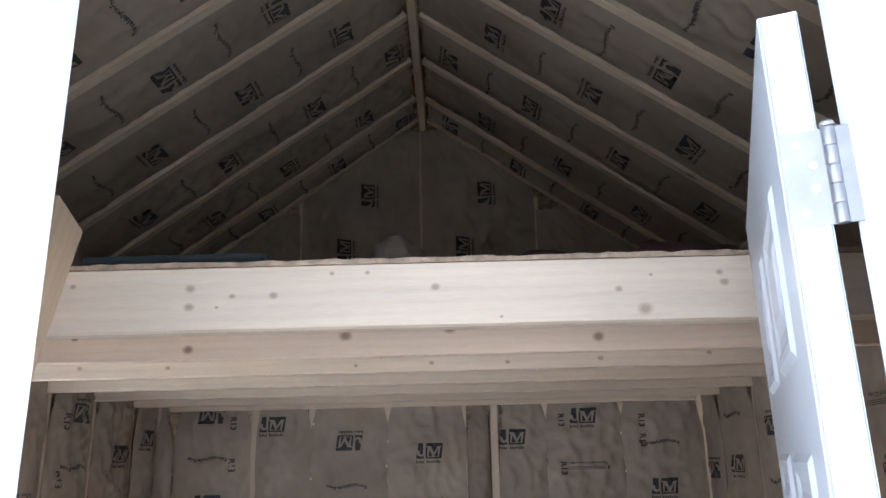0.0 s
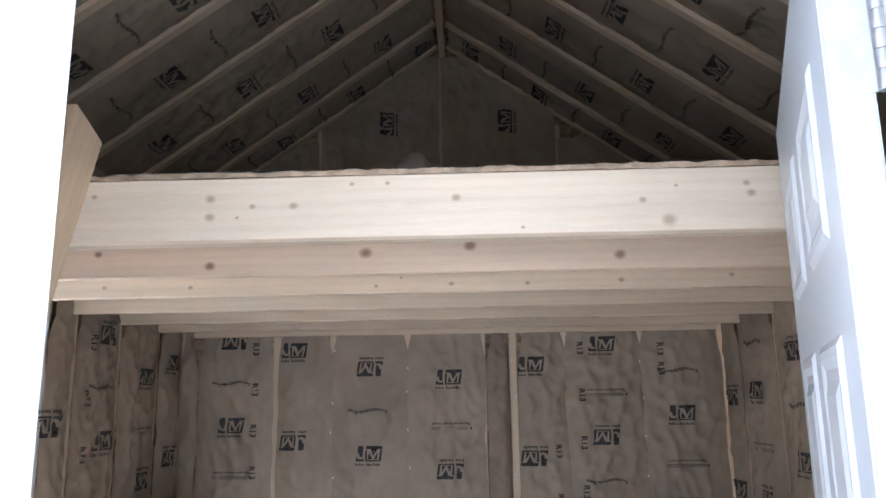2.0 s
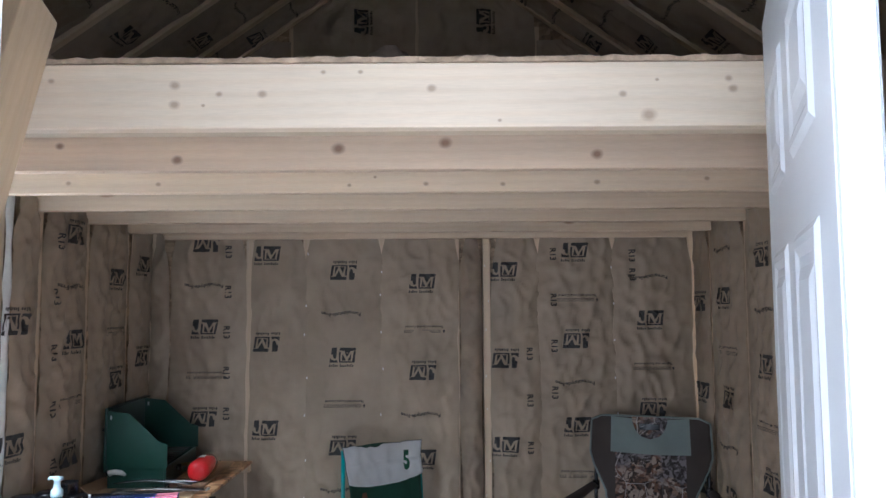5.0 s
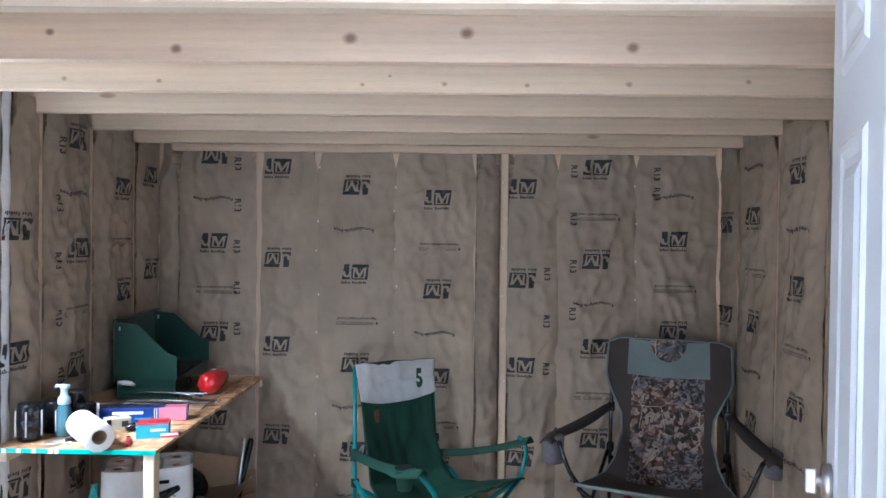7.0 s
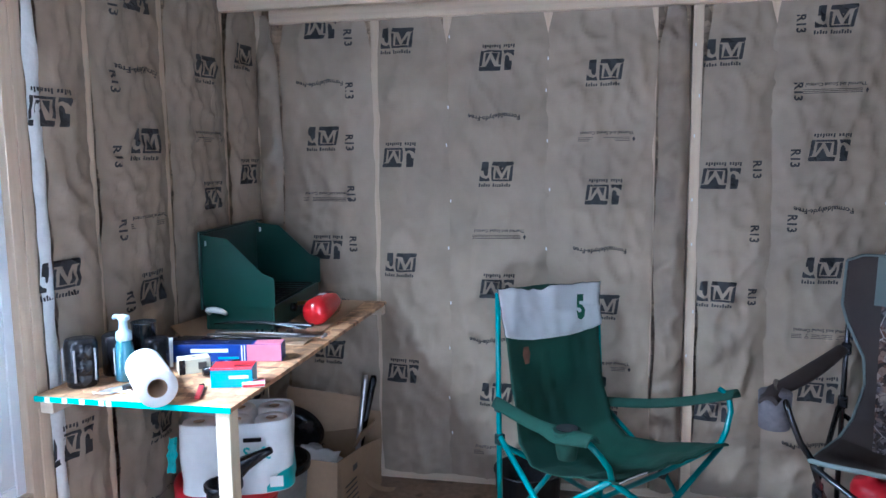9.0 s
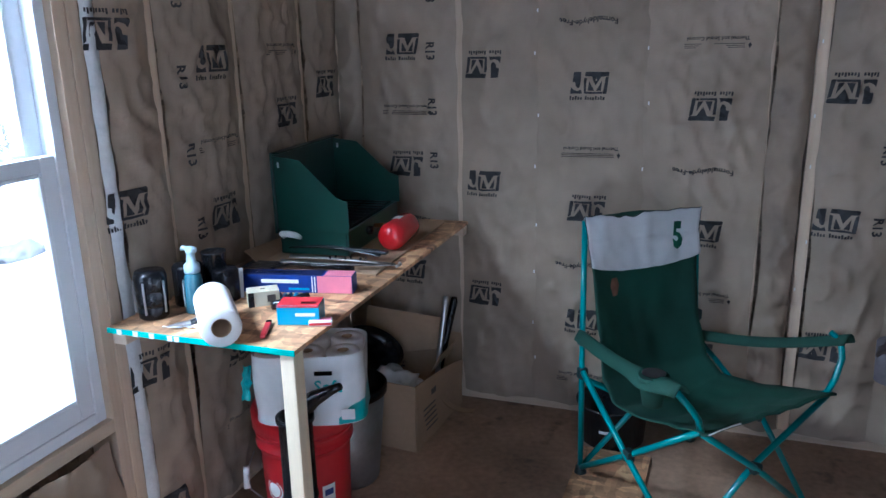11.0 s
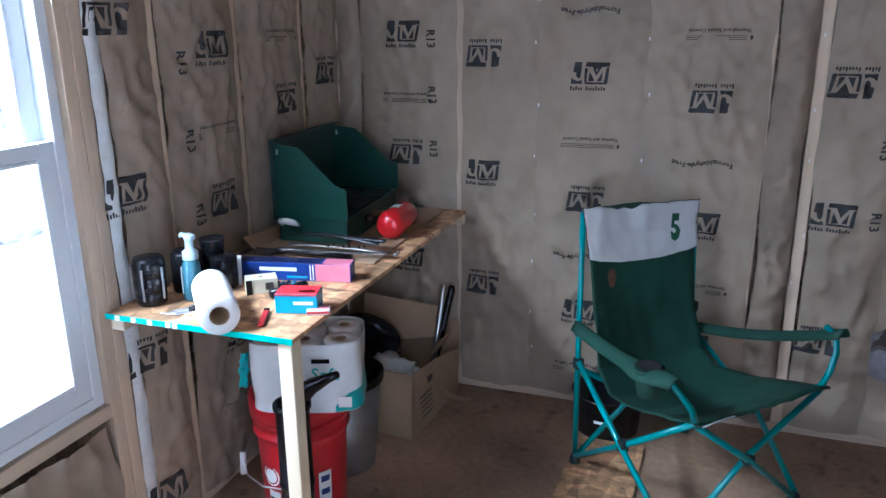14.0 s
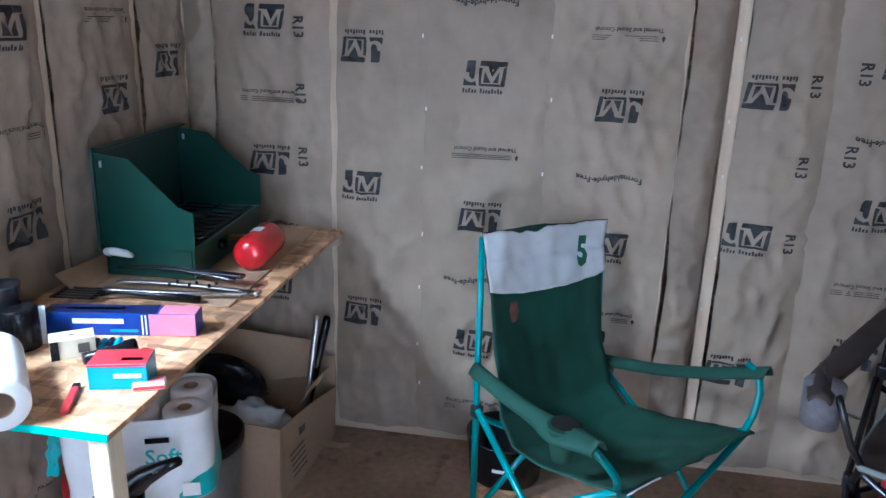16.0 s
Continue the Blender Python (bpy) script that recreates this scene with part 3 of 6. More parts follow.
for a, b in ((WY0 + 0.04, 2.33), (2.335, WY1 - 0.005)):
    ob, h = batt(left, a, b, 0.04, WZ0 - 0.042, 130 + int(a * 10), crease=1.2)
    prints(ob, h, T_FREE, (a + b) / 2, 0.30, 0, INK, 0.006, "printed_words")
for y in (0.90, 1.395, 1.885, 2.785, 2.826, 3.08, 3.46, 3.87, 4.145):
    stick(left, "stud", y, 0.038, y, EAVE - 0.03)
stick(left, "jack_stud", 2.333, 0.038, 2.333, WZ0 - 0.04)
stick(left, "bottom_plate", YF, 0.019, YB, 0.019)
stick(left, "rough_sill", WY0 - 0.02, WZ0 - 0.019, WY1, WZ0 - 0.019)
stick(left, "header", WY0 - 0.02, WZ1 + 0.045, WY1, WZ1 + 0.045, 0.089)
# raw glass fibre that shows beside the window stud
bm = BM()
sheet(bm, lambda s, t: Vector((2.840 + 0.046 * s + 0.010 * noise.noise((t * 14, s, 3)), 0.05 + 1.95 * t, 0.006 + 0.008 * math.sin(math.pi * s) + 0.004 * noise.noise((t * 30, s * 4, 7)))), 4, 90)
part("fibre_edge", bm, FIBRE, left, "fluffy white glass fibre edge", smooth=True)

ob, h = batt(left, WY0 + 0.01, WY1 - 0.005, 2.09, 2.50, 170, top=False)
# unseen boards, added to keep daylight from leaking in under the roof
for k, xx in enumerate((XL - 0.05, XR + 0.05)):
    ob = lumber("eave_blocking", (xx, YF - 0.05, EAVE + 0.075), (xx, YB + 0.05, EAVE + 0.075), 0.19, 0.05, SPF)
    tagged(ob, "added spruce board that stops light leaking in at the eaves", "blocking", kind="structure")

# right wall
right = wall_base("wall_right", "stud wall filled with paper-faced insulation batts", (XR, 0, 0), (0, -1, 0), (0, 0, 1),
                  [(-YB, -0.1), (-YF, -0.1), (-YF, EAVE), (-YB, EAVE)])
RY = (4.14, 3.90, 3.47, 3.05, 2.645, 2.24, 1.83, 1.42, 1.02)
for k, (a, b) in enumerate(zip(RY, RY[1:])):
    ob, h = batt(right, -a + 0.006, -b - 0.006, 0.04, 1.985, 210 + k, crease=0.85)
    batt(right, -a + 0.006, -b - 0.006, 2.09, 2.50, 250 + k, top=False)
    printed_run(ob, h, -(a + b) / 2 + 0.02, 0.04, 2.50, (2.04, 2.05, 1.92 + 0.3, 2.1)[k % 4], k % 2 == 0, -a, -b)
for y in RY:
    stick(right, "stud", -y, 0.038, -y, EAVE - 0.03)
stick(right, "bottom_plate", -YB, 0.019, -YF, 0.019)

# front wall round the doorway
DX0, DX1, DZ1 = -0.392, 0.447, 2.20
front = wall_base("wall_front", "front stud wall round the doorway", (0, YF, 0), (-1, 0, 0), (0, 0, 1),
                  [(-XR - 0.1, -0.1), (-DX1, -0.1), (-DX1, EAVE), (-XR - 0.1, EAVE)])
for a, b, z0, z1 in ((-DX0, -XL + 0.1, -0.1, EAVE), (-DX1, -DX0, DZ1, EAVE)):
    bm = BM()
    box(bm, ((a + b) / 2, (z0 + z1) / 2, -0.097), (b - a, z1 - z0, 0.016))
    part("sheathing", bm, SHEATH, front)
bm = BM()
prism(bm, [(-XR - 0.1, EAVE), (-XR - 0.1, EAVE + 0.085), (-XC, RIDGE + 0.158), (-XL + 0.1, EAVE + 0.085), (-XL + 0.1, EAVE)], 0.016, Matrix(((1, 0, 0, 0), (0, 0, 1, 0), (0, -1, 0, -0.089), (0, 0, 0, 1))))
part("gable_sheathing", bm, SHEATH, front)
for k, (a, b) in enumerate(((-1.32, -0.90), (-0.89, -0.49), (0.43, 0.86), (0.87, 1.20), (1.21, 1.53))):
    ob, h = batt(front, a, b, 0.04, 2.50, 310 + k)
for x in (-1.32, -0.895, -0.47, 0.415, 0.865, 1.205, 1.52):
    stick(front, "stud", x, 0.0, x, EAVE)
stick(front, "header", -0.47, DZ1 + 0.07, 0.415, DZ1 + 0.07, 0.14)

# floor
bm = BM()
box(bm, ((XL + XR) / 2, (YF + YB) / 2 - 0.03, -0.012), (XR - XL + 0.2, YB - YF + 0.24, 0.024))
tagged(part("floor", bm, FLOOR), "damp dirty brown plywood subfloor", "floor", kind="structure")

# roof: rafters, ridge board and batts in one ceiling
roof = tagged(new("ceiling"), "pitched roof lined with paper-faced insulation between rafters", "ceiling", kind="structure")
bm = BM()
for sx, xe in ((-1, XL), (1, XR)):
    ze = RIDGE - SLOPE * abs(xe - XC)
    prism(bm, [(XC, RIDGE + 0.16), (xe + sx * 0.2, ze + 0.16 - 0.2 * SLOPE), (xe + sx * 0.2, ze + 0.18 - 0.2 * SLOPE), (XC, RIDGE + 0.18)], YB - YF + 0.5, Matrix.Translation((0, YF - 0.25, 0)))
part("roof_deck", bm, SHEATH, roof)
RAFT = [4.13, 3.87, 3.465, 3.075, 2.675, 2.33, 1.93, 1.53, 1.13, 0.90]
SL = math.hypot(1, SLOPE)
for side, xe, us in ((0, XL, 1), (1, XR, -1)):
    run = abs(xe - XC)
    length = run * SL - 0.03
    ze = RIDGE - SLOPE * run
    slope_ob = new("roof_slope")
    slope_ob.parent = roof
    slope_ob.matrix_world = frame_of((xe, 0, ze), (0, us, 0), (1 if side == 0 else -1, 0, SLOPE))
    for y in RAFT:
        m = slope_ob.matrix_world
        p0, p1 = m @ Vector((us * y, -0.1, -0.068)), m @ Vector((us * y, length, -0.068))
        lumber("rafter", p0, p1, 0.038, 0.14, SPF, slope_ob, up=(0, us, 0), bev=0.002)
    for k, (a, b) in enumerate(zip(RAFT, RAFT[1:])):
        lo, hi = sorted((us * a, us * b))
        ob, h = batt(slope_ob, lo + 0.006, hi - 0.006, 0.0, length - 0.02, 410 + 20 * side + k, top=False, push=0.026, crease=0.8, sink=0.028)
        v = length - 0.10 - 0.23 * (k % 2) - 0.07 * side
        j = k
        while v > 0.1:
            prints(ob, h, EMBLEM, (lo + hi) / 2 + 0.01, v, 0 if j % 2 else 180)
            if v - 0.22 > 0.05:
                prints(ob, h, T_FREE, (lo + hi) / 2, v - 0.22, 180, INK, 0.006, "printed_words")
            v -= 0.452
            j += 1
lumber("ridge_board", (XC, YF - 0.1, RIDGE - 0.0), (XC, YB + 0.05, RIDGE - 0.0), 0.14, 0.036, SPF, roof)

# ---- loft ----
FRONT_WOOD = wood("spruce_front_joist", (0.80, 0.67, 0.525), [(-0.440, 0.023, 0.008), (-0.440, -0.018, 0.008), (-0.347, 0.004, 0.005), (-0.257, 0.004, 0.007), (-0.129, 0.050, 0.004), (-0.051, 0.050, 0.004),
                  (0.098, 0.014, 0.007), (0.498, 0.0, 0.006), (0.552, -0.045, 0.011), (0.720, 0.032, 0.006), (0.728, 0.010, 0.007), (-0.70, 0.034, 0.005), (0.57, 0.03, 0.003), (-0.38, -0.02, 0.003), (0.24, -0.055, 0.003)], auto=False, strength=0.62)
K_WOOD = wood("spruce_second_joist", (0.76, 0.60, 0.45), [(-0.164, -0.011, 0.012), (0.127, 0.003, 0.012), (0.538, -0.030, 0.011), (-0.601, -0.040, 0.010), (-0.921, 0.0, 0.008)], auto=False, dark=(0.20, 0.085, 0.045))
J2_WOOD = wood("spruce_third_joist", (0.74, 0.60, 0.44), [(0.312, -0.045, 0.006), (0.064, -0.043, 0.006), (-0.183, -0.046, 0.005), (-0.80, -0.040, 0.006), (-1.09, -0.035, 0.006), (0.616, -0.040, 0.007), (0.97, -0.030, 0.006), (-0.10, -0.02, 0.004)], auto=False, strength=0.65)
loft_joists = [(1.767, FRONT_WOOD), (1.806, SPF), (2.234, K_WOOD), (2.62, J2_WOOD), (3.03, SPF), (3.445, SPF), (3.86, SPF)]
for y, m in loft_joists:
    ob = lumber("loft_joist", (XL + 0.004, y, (JB + JT) / 2), (XR - 0.004, y, (JB + JT) / 2), JT - JB, 0.038, m)
    tagged(ob, "pale knotty sawn spruce joist under the loft", "joist", "loft joists", "structure")
ob = lumber("loft_ledger", (-1.45, YB - 0.03, JB + 0.06), (1.29, YB - 0.03, JB + 0.06), 0.13, 0.038, SPF)
tagged(ob, "pale spruce ledger board along the back wall", "ledger", kind="structure")
bm = BM()
rng = random.Random(5)
n = 120
x0, x1, y0, y1 = XL + 0.006, XR - 0.006, 1.742, YB - 0.02
vs = []
for k in range(n + 1):
    x = x0 + (x1 - x0) * k / n
    yy = y0 + rng.uniform(-0.003, 0.004)
    vs.append((bm.verts.new((x, yy, JT + 0.001 + rng.uniform(-0.001, 0.001))), bm.verts.new((x, yy + rng.uniform(-0.003, 0.003), JT + 0.0115 + rng.uniform(-0.002, 0.002))),
               bm.verts.new((x, y1, JT + 0.0115)), bm.verts.new((x, y1, JT + 0.001))))
for p, q in zip(vs, vs[1:]):
    for i in range(4):
        bm.faces.new((p[i], p[(i + 1) % 4], q[(i + 1) % 4], q[i]))
bm.faces.new(vs[0])
bm.faces.new(vs[-1][::-1])
tagged(part("loft_deck", bm, mat("loft_board", (0.46, 0.345, 0.245), rough=0.7, var=0.22, scale=30, bump=0.001, bscale=120)), "strand-board loft floor with a rough sawn edge", "loft floor", kind="structure")

# ---- doorway and door ----
frame_ob = thing("door_frame", "white painted door frame with outside trim", "door frame", kind="structure")
for x, sx in ((-0.378, -1), (0.433, 1)):
    bm = BM()
    box(bm, (x, 0.765, 1.09), (0.024, 0.17, 2.20), 0.003)
    part("jamb", bm, DOOR_WHITE, frame_ob)
    bm = BM()
    box(bm, (x - sx * 0.018, 0.74, 1.06), (0.012, 0.045, 2.11), 0.002)
    part("door_stop", bm, DOOR_WHITE, frame_ob)
    bm = BM()
    prism(bm, [(0, 0), (0.055, 0), (0.055, 0.014), (0.040, 0.024), (0.014, 0.030), (0, 0.030)], 2.21,
          Matrix(((sx, 0, 0, x + sx * 0.002), (0, 0, -1, 0.68), (0, 1, 0, 0), (0, 0, 0, 1))))
    part("brick_mould", bm, DOOR_WHITE, frame_ob)
bm = BM()
box(bm, (0.027, 0.765, 2.192), (0.79, 0.17, 0.024), 0.003)
part("head_jamb", bm, DOOR_WHITE, frame_ob)
bm = BM()
box(bm, (0.027, 0.665, 2.24), (0.94, 0.03, 0.055), 0.004)
part("head_trim", bm, DOOR_WHITE, frame_ob)
bm = BM()
box(bm, (0.027, 0.75, 0.012), (0.79, 0.20, 0.022), 0.004)
part("threshold", bm, STEEL, frame_ob, "metal threshold")

DW, DH, DT = 0.81, 2.05, 0.044
ang = radians(19.8)
dm = Matrix(((math.sin(ang), math.cos(ang), 0, 0.358), (math.cos(ang), -math.sin(ang), 0, 0.862), (0, 0, 1, 0.045), (0, 0, 0, 1)))
door = thing("door_1", "white six-panel steel door standing open inwards", "door", dm, kind="structure")
bm = BM()
box(bm, (DW / 2, DT / 2, DH / 2), (DW, DT - 0.004, DH), 0.002)
part("slab", bm, DOOR_WHITE, door)
for side in (0, 1):
    yy = 0.002 if side == 0 else DT - 0.002
    s = -1 if side == 0 else 1
    for px0, px1 in ((0.115, 0.345), (0.460, 0.690)):
        for pz0, pz1 in ((0.22, 0.80), (0.96, 1.60), (1.70, 1.90)):
            bm = BM()

            def ring(o, d):
                return [bm.verts.new((x, yy + s * d, z)) for x, z in ((px0 + o, pz0 + o), (px1 - o, pz0 + o), (px1 - o, pz1 - o), (px0 + o, pz1 - o))]
            rs = [ring(0, 0.0), ring(0.010, 0.005), ring(0.020, 0.005), ring(0.032, 0.0012), ring(0.045, 0.0012), ring(0.062, 0.006)]
            for a, b in zip(rs, rs[1:]):
                for i in range(4):
                    bm.faces.new((a[i], a[(i + 1) % 4], b[(i + 1) % 4], b[i]))
            bm.faces.new(rs[-1])
            part("panel", bm, DOOR_WHITE, door)
# weather strip along the hinge edge; grey strips paint the shade of its grooves
bm = BM()
box(bm, (-0.0010, 0.0045, DH / 2), (0.002, 0.0022, DH - 0.01), 0.0005)
part("edge_strip", bm, GROOVE_GREY, door, "grey strip for the shaded groove along the door edge")
bm = BM()
box(bm, (-0.0010, 0.0400, DH / 2), (0.002, 0.0016, DH - 0.01), 0.0005)
part("edge_strip", bm, GROOVE_GREY, door, "grey strip for the shaded groove along the door edge")
for hz in (0.22, 1.04, 1.862):
    bm = BM()
    box(bm, (-0.0012, 0.0245, hz), (0.0024, 0.039, 0.10), 0.0)
    leaf = part("hinge", bm, HINGE, door, "satin nickel butt hinge")
    bm = BM()
    for k in range(5):
        lathe(bm, [(0.0062, 0), (0.0066, 0.001), (0.0066, 0.0185), (0.0062, 0.0195)], 14, (-0.004, DT + 0.006, hz - 0.05 + 0.02 * k))
    lathe(bm, [(0.004, 0), (0.0075, 0.002), (0.006, 0.006)], 14, (-0.004, DT + 0.006, hz + 0.05))
    part("knuckle", bm, HINGE, leaf, smooth=True)
    bm = BM()
    box(bm, (-0.004, DT + 0.030, hz), (0.0024, 0.045, 0.10), 0.0, )
    part("jamb_leaf", bm, HINGE, leaf)
    for dz in (-0.036, -0.012, 0.012, 0.036):
        bm = BM()
        tube(bm, [(-0.0024, 0.020 if abs(dz) > 0.02 else 0.032, hz + dz), (-0.0042, 0.020 if abs(dz) > 0.02 else 0.032, hz + dz)], 0.0042, 10)
        part("screw", bm, WHITE_PL, leaf, "bright screw head")
for zz, nm, lab in ((0.92, "knob", "satin nickel door knob"), (1.06, "deadbolt", "satin nickel deadbolt")):
    bm = BM()
    turn = Matrix.Translation((DW - 0.062, 0.002, zz)) @ Matrix.Rotation(radians(90), 4, "X")
    if nm == "knob":
        lathe(bm, [(0.032, 0), (0.032, 0.006), (0.012, 0.010), (0.011, 0.030), (0.022, 0.038), (0.028, 0.050), (0.025, 0.062), (0.014, 0.068), (0.0, 0.069)], 28, m=turn)
        part("door_knob", bm, NICKEL, door, lab, smooth=True)
    else:
        lathe(bm, [(0.030, 0), (0.030, 0.010), (0.026, 0.014), (0.010, 0.015), (0.009, 0.022), (0.0, 0.022)], 28, m=turn)
        dead = part("deadbolt", bm, NICKEL, door, lab, smooth=True)
        bm = BM()
        box(bm, (DW - 0.062, -0.028, zz), (0.012, 0.018, 0.042), 0.004)
        part("thumb_turn", bm, NICKEL, dead)

# ---- window ----
win = thing("window_1", "white vinyl double-hung window in bare studs", "window", Matrix.Translation((XL, 0, 0)), kind="structure")
fy0, fy1, fz0, fz1 = WY0 + 0.012, WY1 - 0.012, WZ0 + 0.006, WZ1 - 0.01
bm = BM()
for c, s in (((-0.05, fy0 + 0.016, (fz0 + fz1) / 2), (0.082, 0.032, fz1 - fz0)), ((-0.05, fy1 - 0.016, (fz0 + fz1) / 2), (0.082, 0.032, fz1 - fz0)),
             ((-0.05, (fy0 + fy1) / 2, fz0 + 0.016), (0.082, fy1 - fy0 - 0.064, 0.032)), ((-0.05, (fy0 + fy1) / 2, fz1 - 0.016), (0.082, fy1 - fy0 - 0.064, 0.032))):
    box(bm, c, s, 0.003)
part("window_frame", bm, VINYL, win)
MR = 1.215                                       # the meeting rails
iy0, iy1 = fy0 + 0.032, fy1 - 0.032


def sash(name, x, z0, z1, bot, topr):
    bm = BM()
    st = 0.044
    for c, s in (((x, iy0 + st / 2, (z0 + z1) / 2), (0.028, st, z1 - z0)), ((x, iy1 - st / 2, (z0 + z1) / 2), (0.028, st, z1 - z0)),
                 ((x, (iy0 + iy1) / 2, z0 + bot / 2), (0.028, iy1 - iy0 - 2 * st, bot)), ((x, (iy0 + iy1) / 2, z1 - topr / 2), (0.028, iy1 - iy0 - 2 * st, topr))):
        box(bm, c, s, 0.003)
    for c, s in (((x + 0.006, iy0 + st + 0.005, (z0 + z1) / 2), (0.02, 0.010, z1 - z0 - bot - topr)), ((x + 0.006, iy1 - st - 0.005, (z0 + z1) / 2), (0.02, 0.010, z1 - z0 - bot - topr)),
                 ((x + 0.006, (iy0 + iy1) / 2, z0 + bot + 0.005), (0.02, iy1 - iy0 - 2 * st - 0.02, 0.010)), ((x + 0.006, (iy0 + iy1) / 2, z1 - topr - 0.005), (0.02, iy1 - iy0 - 2 * st - 0.02, 0.010))):
        box(bm, c, s, 0.003)
    fr = part(name, bm, VINYL, win)
    bm = BM()
    box(bm, (x, (iy0 + iy1) / 2, (z0 + bot + z1 - topr) / 2), (0.004, iy1 - iy0 - 2 * st, z1 - z0 - bot - topr))
    g = part("pane", bm, GLASS, fr, "clear glass")
    g.visible_shadow = False
    return fr


low = sash("lower_sash", -0.026, fz0 + 0.032, MR + 0.018, 0.052, 0.036)
sash("upper_sash", -0.060, MR - 0.018, fz1 - 0.032, 0.036, 0.04)
bm = BM()
box(bm, (-0.03, 2.34, MR + 0.027), (0.03, 0.055, 0.016), 0.006)
part("sash_lock", bm, VINYL, low)

# ---- ground, snow and woods outside ----
bm = BM()
N = 70


def snow_h(x, y):
    d = max(0, math.hypot(x, y - 2.4) - 3.2)
    far = min(1.0, d / 12)
    return -0.16 + far * (0.9 * noise.noise((x * 0.06, y * 0.06, 2)) + 0.22 * noise.noise((x * 0.35, y * 0.35, 8))) + 0.035 * min(60, d) * (x < 0) * min(1, d / 10)


def snow_pt(s, t):
    a, r = 2 * math.pi * s, 3000 * t ** 4 if t > 0.12 else 3000 * 0.12 ** 4 * t / 0.12
    x, y = r * math.cos(a), 2.4 + r * math.sin(a)
    return Vector((x, y, snow_h(x, y)))


sheet(bm, snow_pt, 120, N)
bmesh.ops.remove_doubles(bm, verts=bm.verts, dist=1e-4)
tagged(part("ground", bm, SNOW, smooth=True), "deep fresh snow over rough ground", "snow", kind="structure")


def bare_tree(x, y, height, seed, spread=0.5):
    rnd = random.Random(seed)
    tree = thing("bare_tree", "leafless tree with snow lying on its branches", "tree", Matrix.Translation((x, y, snow_h(x, y) - 0.1)), "snowy woods")
    bt, bs = BM(), BM()

    def limb(p, d, length, r, depth):
        pts, rs, q, dd = [p], [r], p.copy(), d.copy()
        for k in range(5):
            dd = (dd + Vector((rnd.uniform(-1, 1), rnd.uniform(-1, 1), rnd.uniform(-0.4, 0.7))) * 0.22).normalized()
            q = q + dd * length / 5
            pts.append(q.copy())
            rs.append(r * (1 - 0.15 * (k + 1)))
        tube(bt, pts, rs, 5 if depth else 8, False)
        if depth > 0:
            tube(bs, [a + Vector((0, 0, b * 0.9 + 0.004)) for a, b in zip(pts, rs)], [max(0.007, b * 0.8) for b in rs], 4, False)
        if depth < 3:
            for k in range((9, 5, 4)[depth]):
                i = rnd.randint(1 if depth else 2, 5)
                a = rnd.uniform(0, 6.28)
                nd = (Vector((math.cos(a), math.sin(a), rnd.uniform(0.0, 0.8))) * (0.8 + spread) + dd * 0.5).normalized()
                limb(pts[i], nd, length * rnd.uniform(0.35, 0.6), max(0.008, rs[i] * 0.5), depth + 1)

    limb(Vector((0, 0, 0)), Vector((0, 0, 1)), height, 0.010 * height, 0)
    part("trunk", bt, BARK, tree, smooth=True)
    part("snow_load", bs, SNOW, tree, "snow on the limbs", smooth=True)


rnd = random.Random(77)
for k in range(66):
    a = radians(rnd.uniform(122, 164))
    r = rnd.uniform(8, 24) if k < 38 else rnd.uniform(7, 12)
    bare_tree(-1.5 + r * math.cos(a) , 2.4 + r * math.sin(a), rnd.uniform(3.5, 7.5) if k < 38 else rnd.uniform(1.2, 2.2), 900 + k)
for k in range(16):
    a = radians(rnd.uniform(128, 160))
    r = rnd.uniform(4.5, 8)
    bare_tree(-1.5 + r * math.cos(a), 2.4 + r * math.sin(a), rnd.uniform(0.45, 0.9), 990 + k, 1.2)
for k in range(12):
    a = radians(rnd.uniform(120, 165))
    r = rnd.uniform(5, 12)
    x, y = -1.5 + r * math.cos(a), 2.4 + r * math.sin(a)
    rock = BM()
    bmesh.ops.create_icosphere(rock, subdivisions=3, radius=1)
    sx, sy, sz = rnd.uniform(0.10, 0.32), rnd.uniform(0.1, 0.3), rnd.uniform(0.05, 0.14)
    for v in rock.verts:
        n = 1 + 0.7 * noise.noise(v.co * 2.1 + Vector((k * 7, 0, 0))) + 0.25 * noise.noise(v.co * 6)
        v.co = Vector((v.co.x * sx * n, v.co.y * sy * n, v.co.z * sz * n))
    ob = part("boulder", rock, ROCK, None, smooth=True)
    ob.location = (x, y, snow_h(x, y) + 0.02)
    tagged(ob, "grey boulder half buried in snow", "rock", "boulders in the snow")

# ---- leaning ladder rail by the loft ----
ob = lumber("ladder_rail", (-0.832, 1.722, 2.194), (-0.832, 0.889, 0.03), 0.128, 0.038, wood("spruce_rail", (0.62, 0.46, 0.30)), up=(0, 1, 0.4))
tagged(ob, "pale spruce plank leaning steeply against the loft edge", "plank")

# ---- things lying on the loft ----
loft_z = JT + 0.0145


def cloth_heap(name, label, cx, cy, rx, ry, hz, material, seed):
    bm = BM()
    bmesh.ops.create_icosphere(bm, subdivisions=4, radius=1)
    for v in bm.verts:
        n = 1 + 0.28 * noise.noise(v.co * 1.9 + Vector((seed, 0, 0))) + 0.10 * noise.noise(v.co * 6 + Vector((seed, 5, 0)))
        v.co = Vector((v.co.x * rx * n, v.co.y * ry * n, max(0, v.co.z * hz * n)))
    ob = part(name, bm, material, smooth=True)
    ob.location = (cx, cy, loft_z)
    return tagged(ob, label, "bedding")


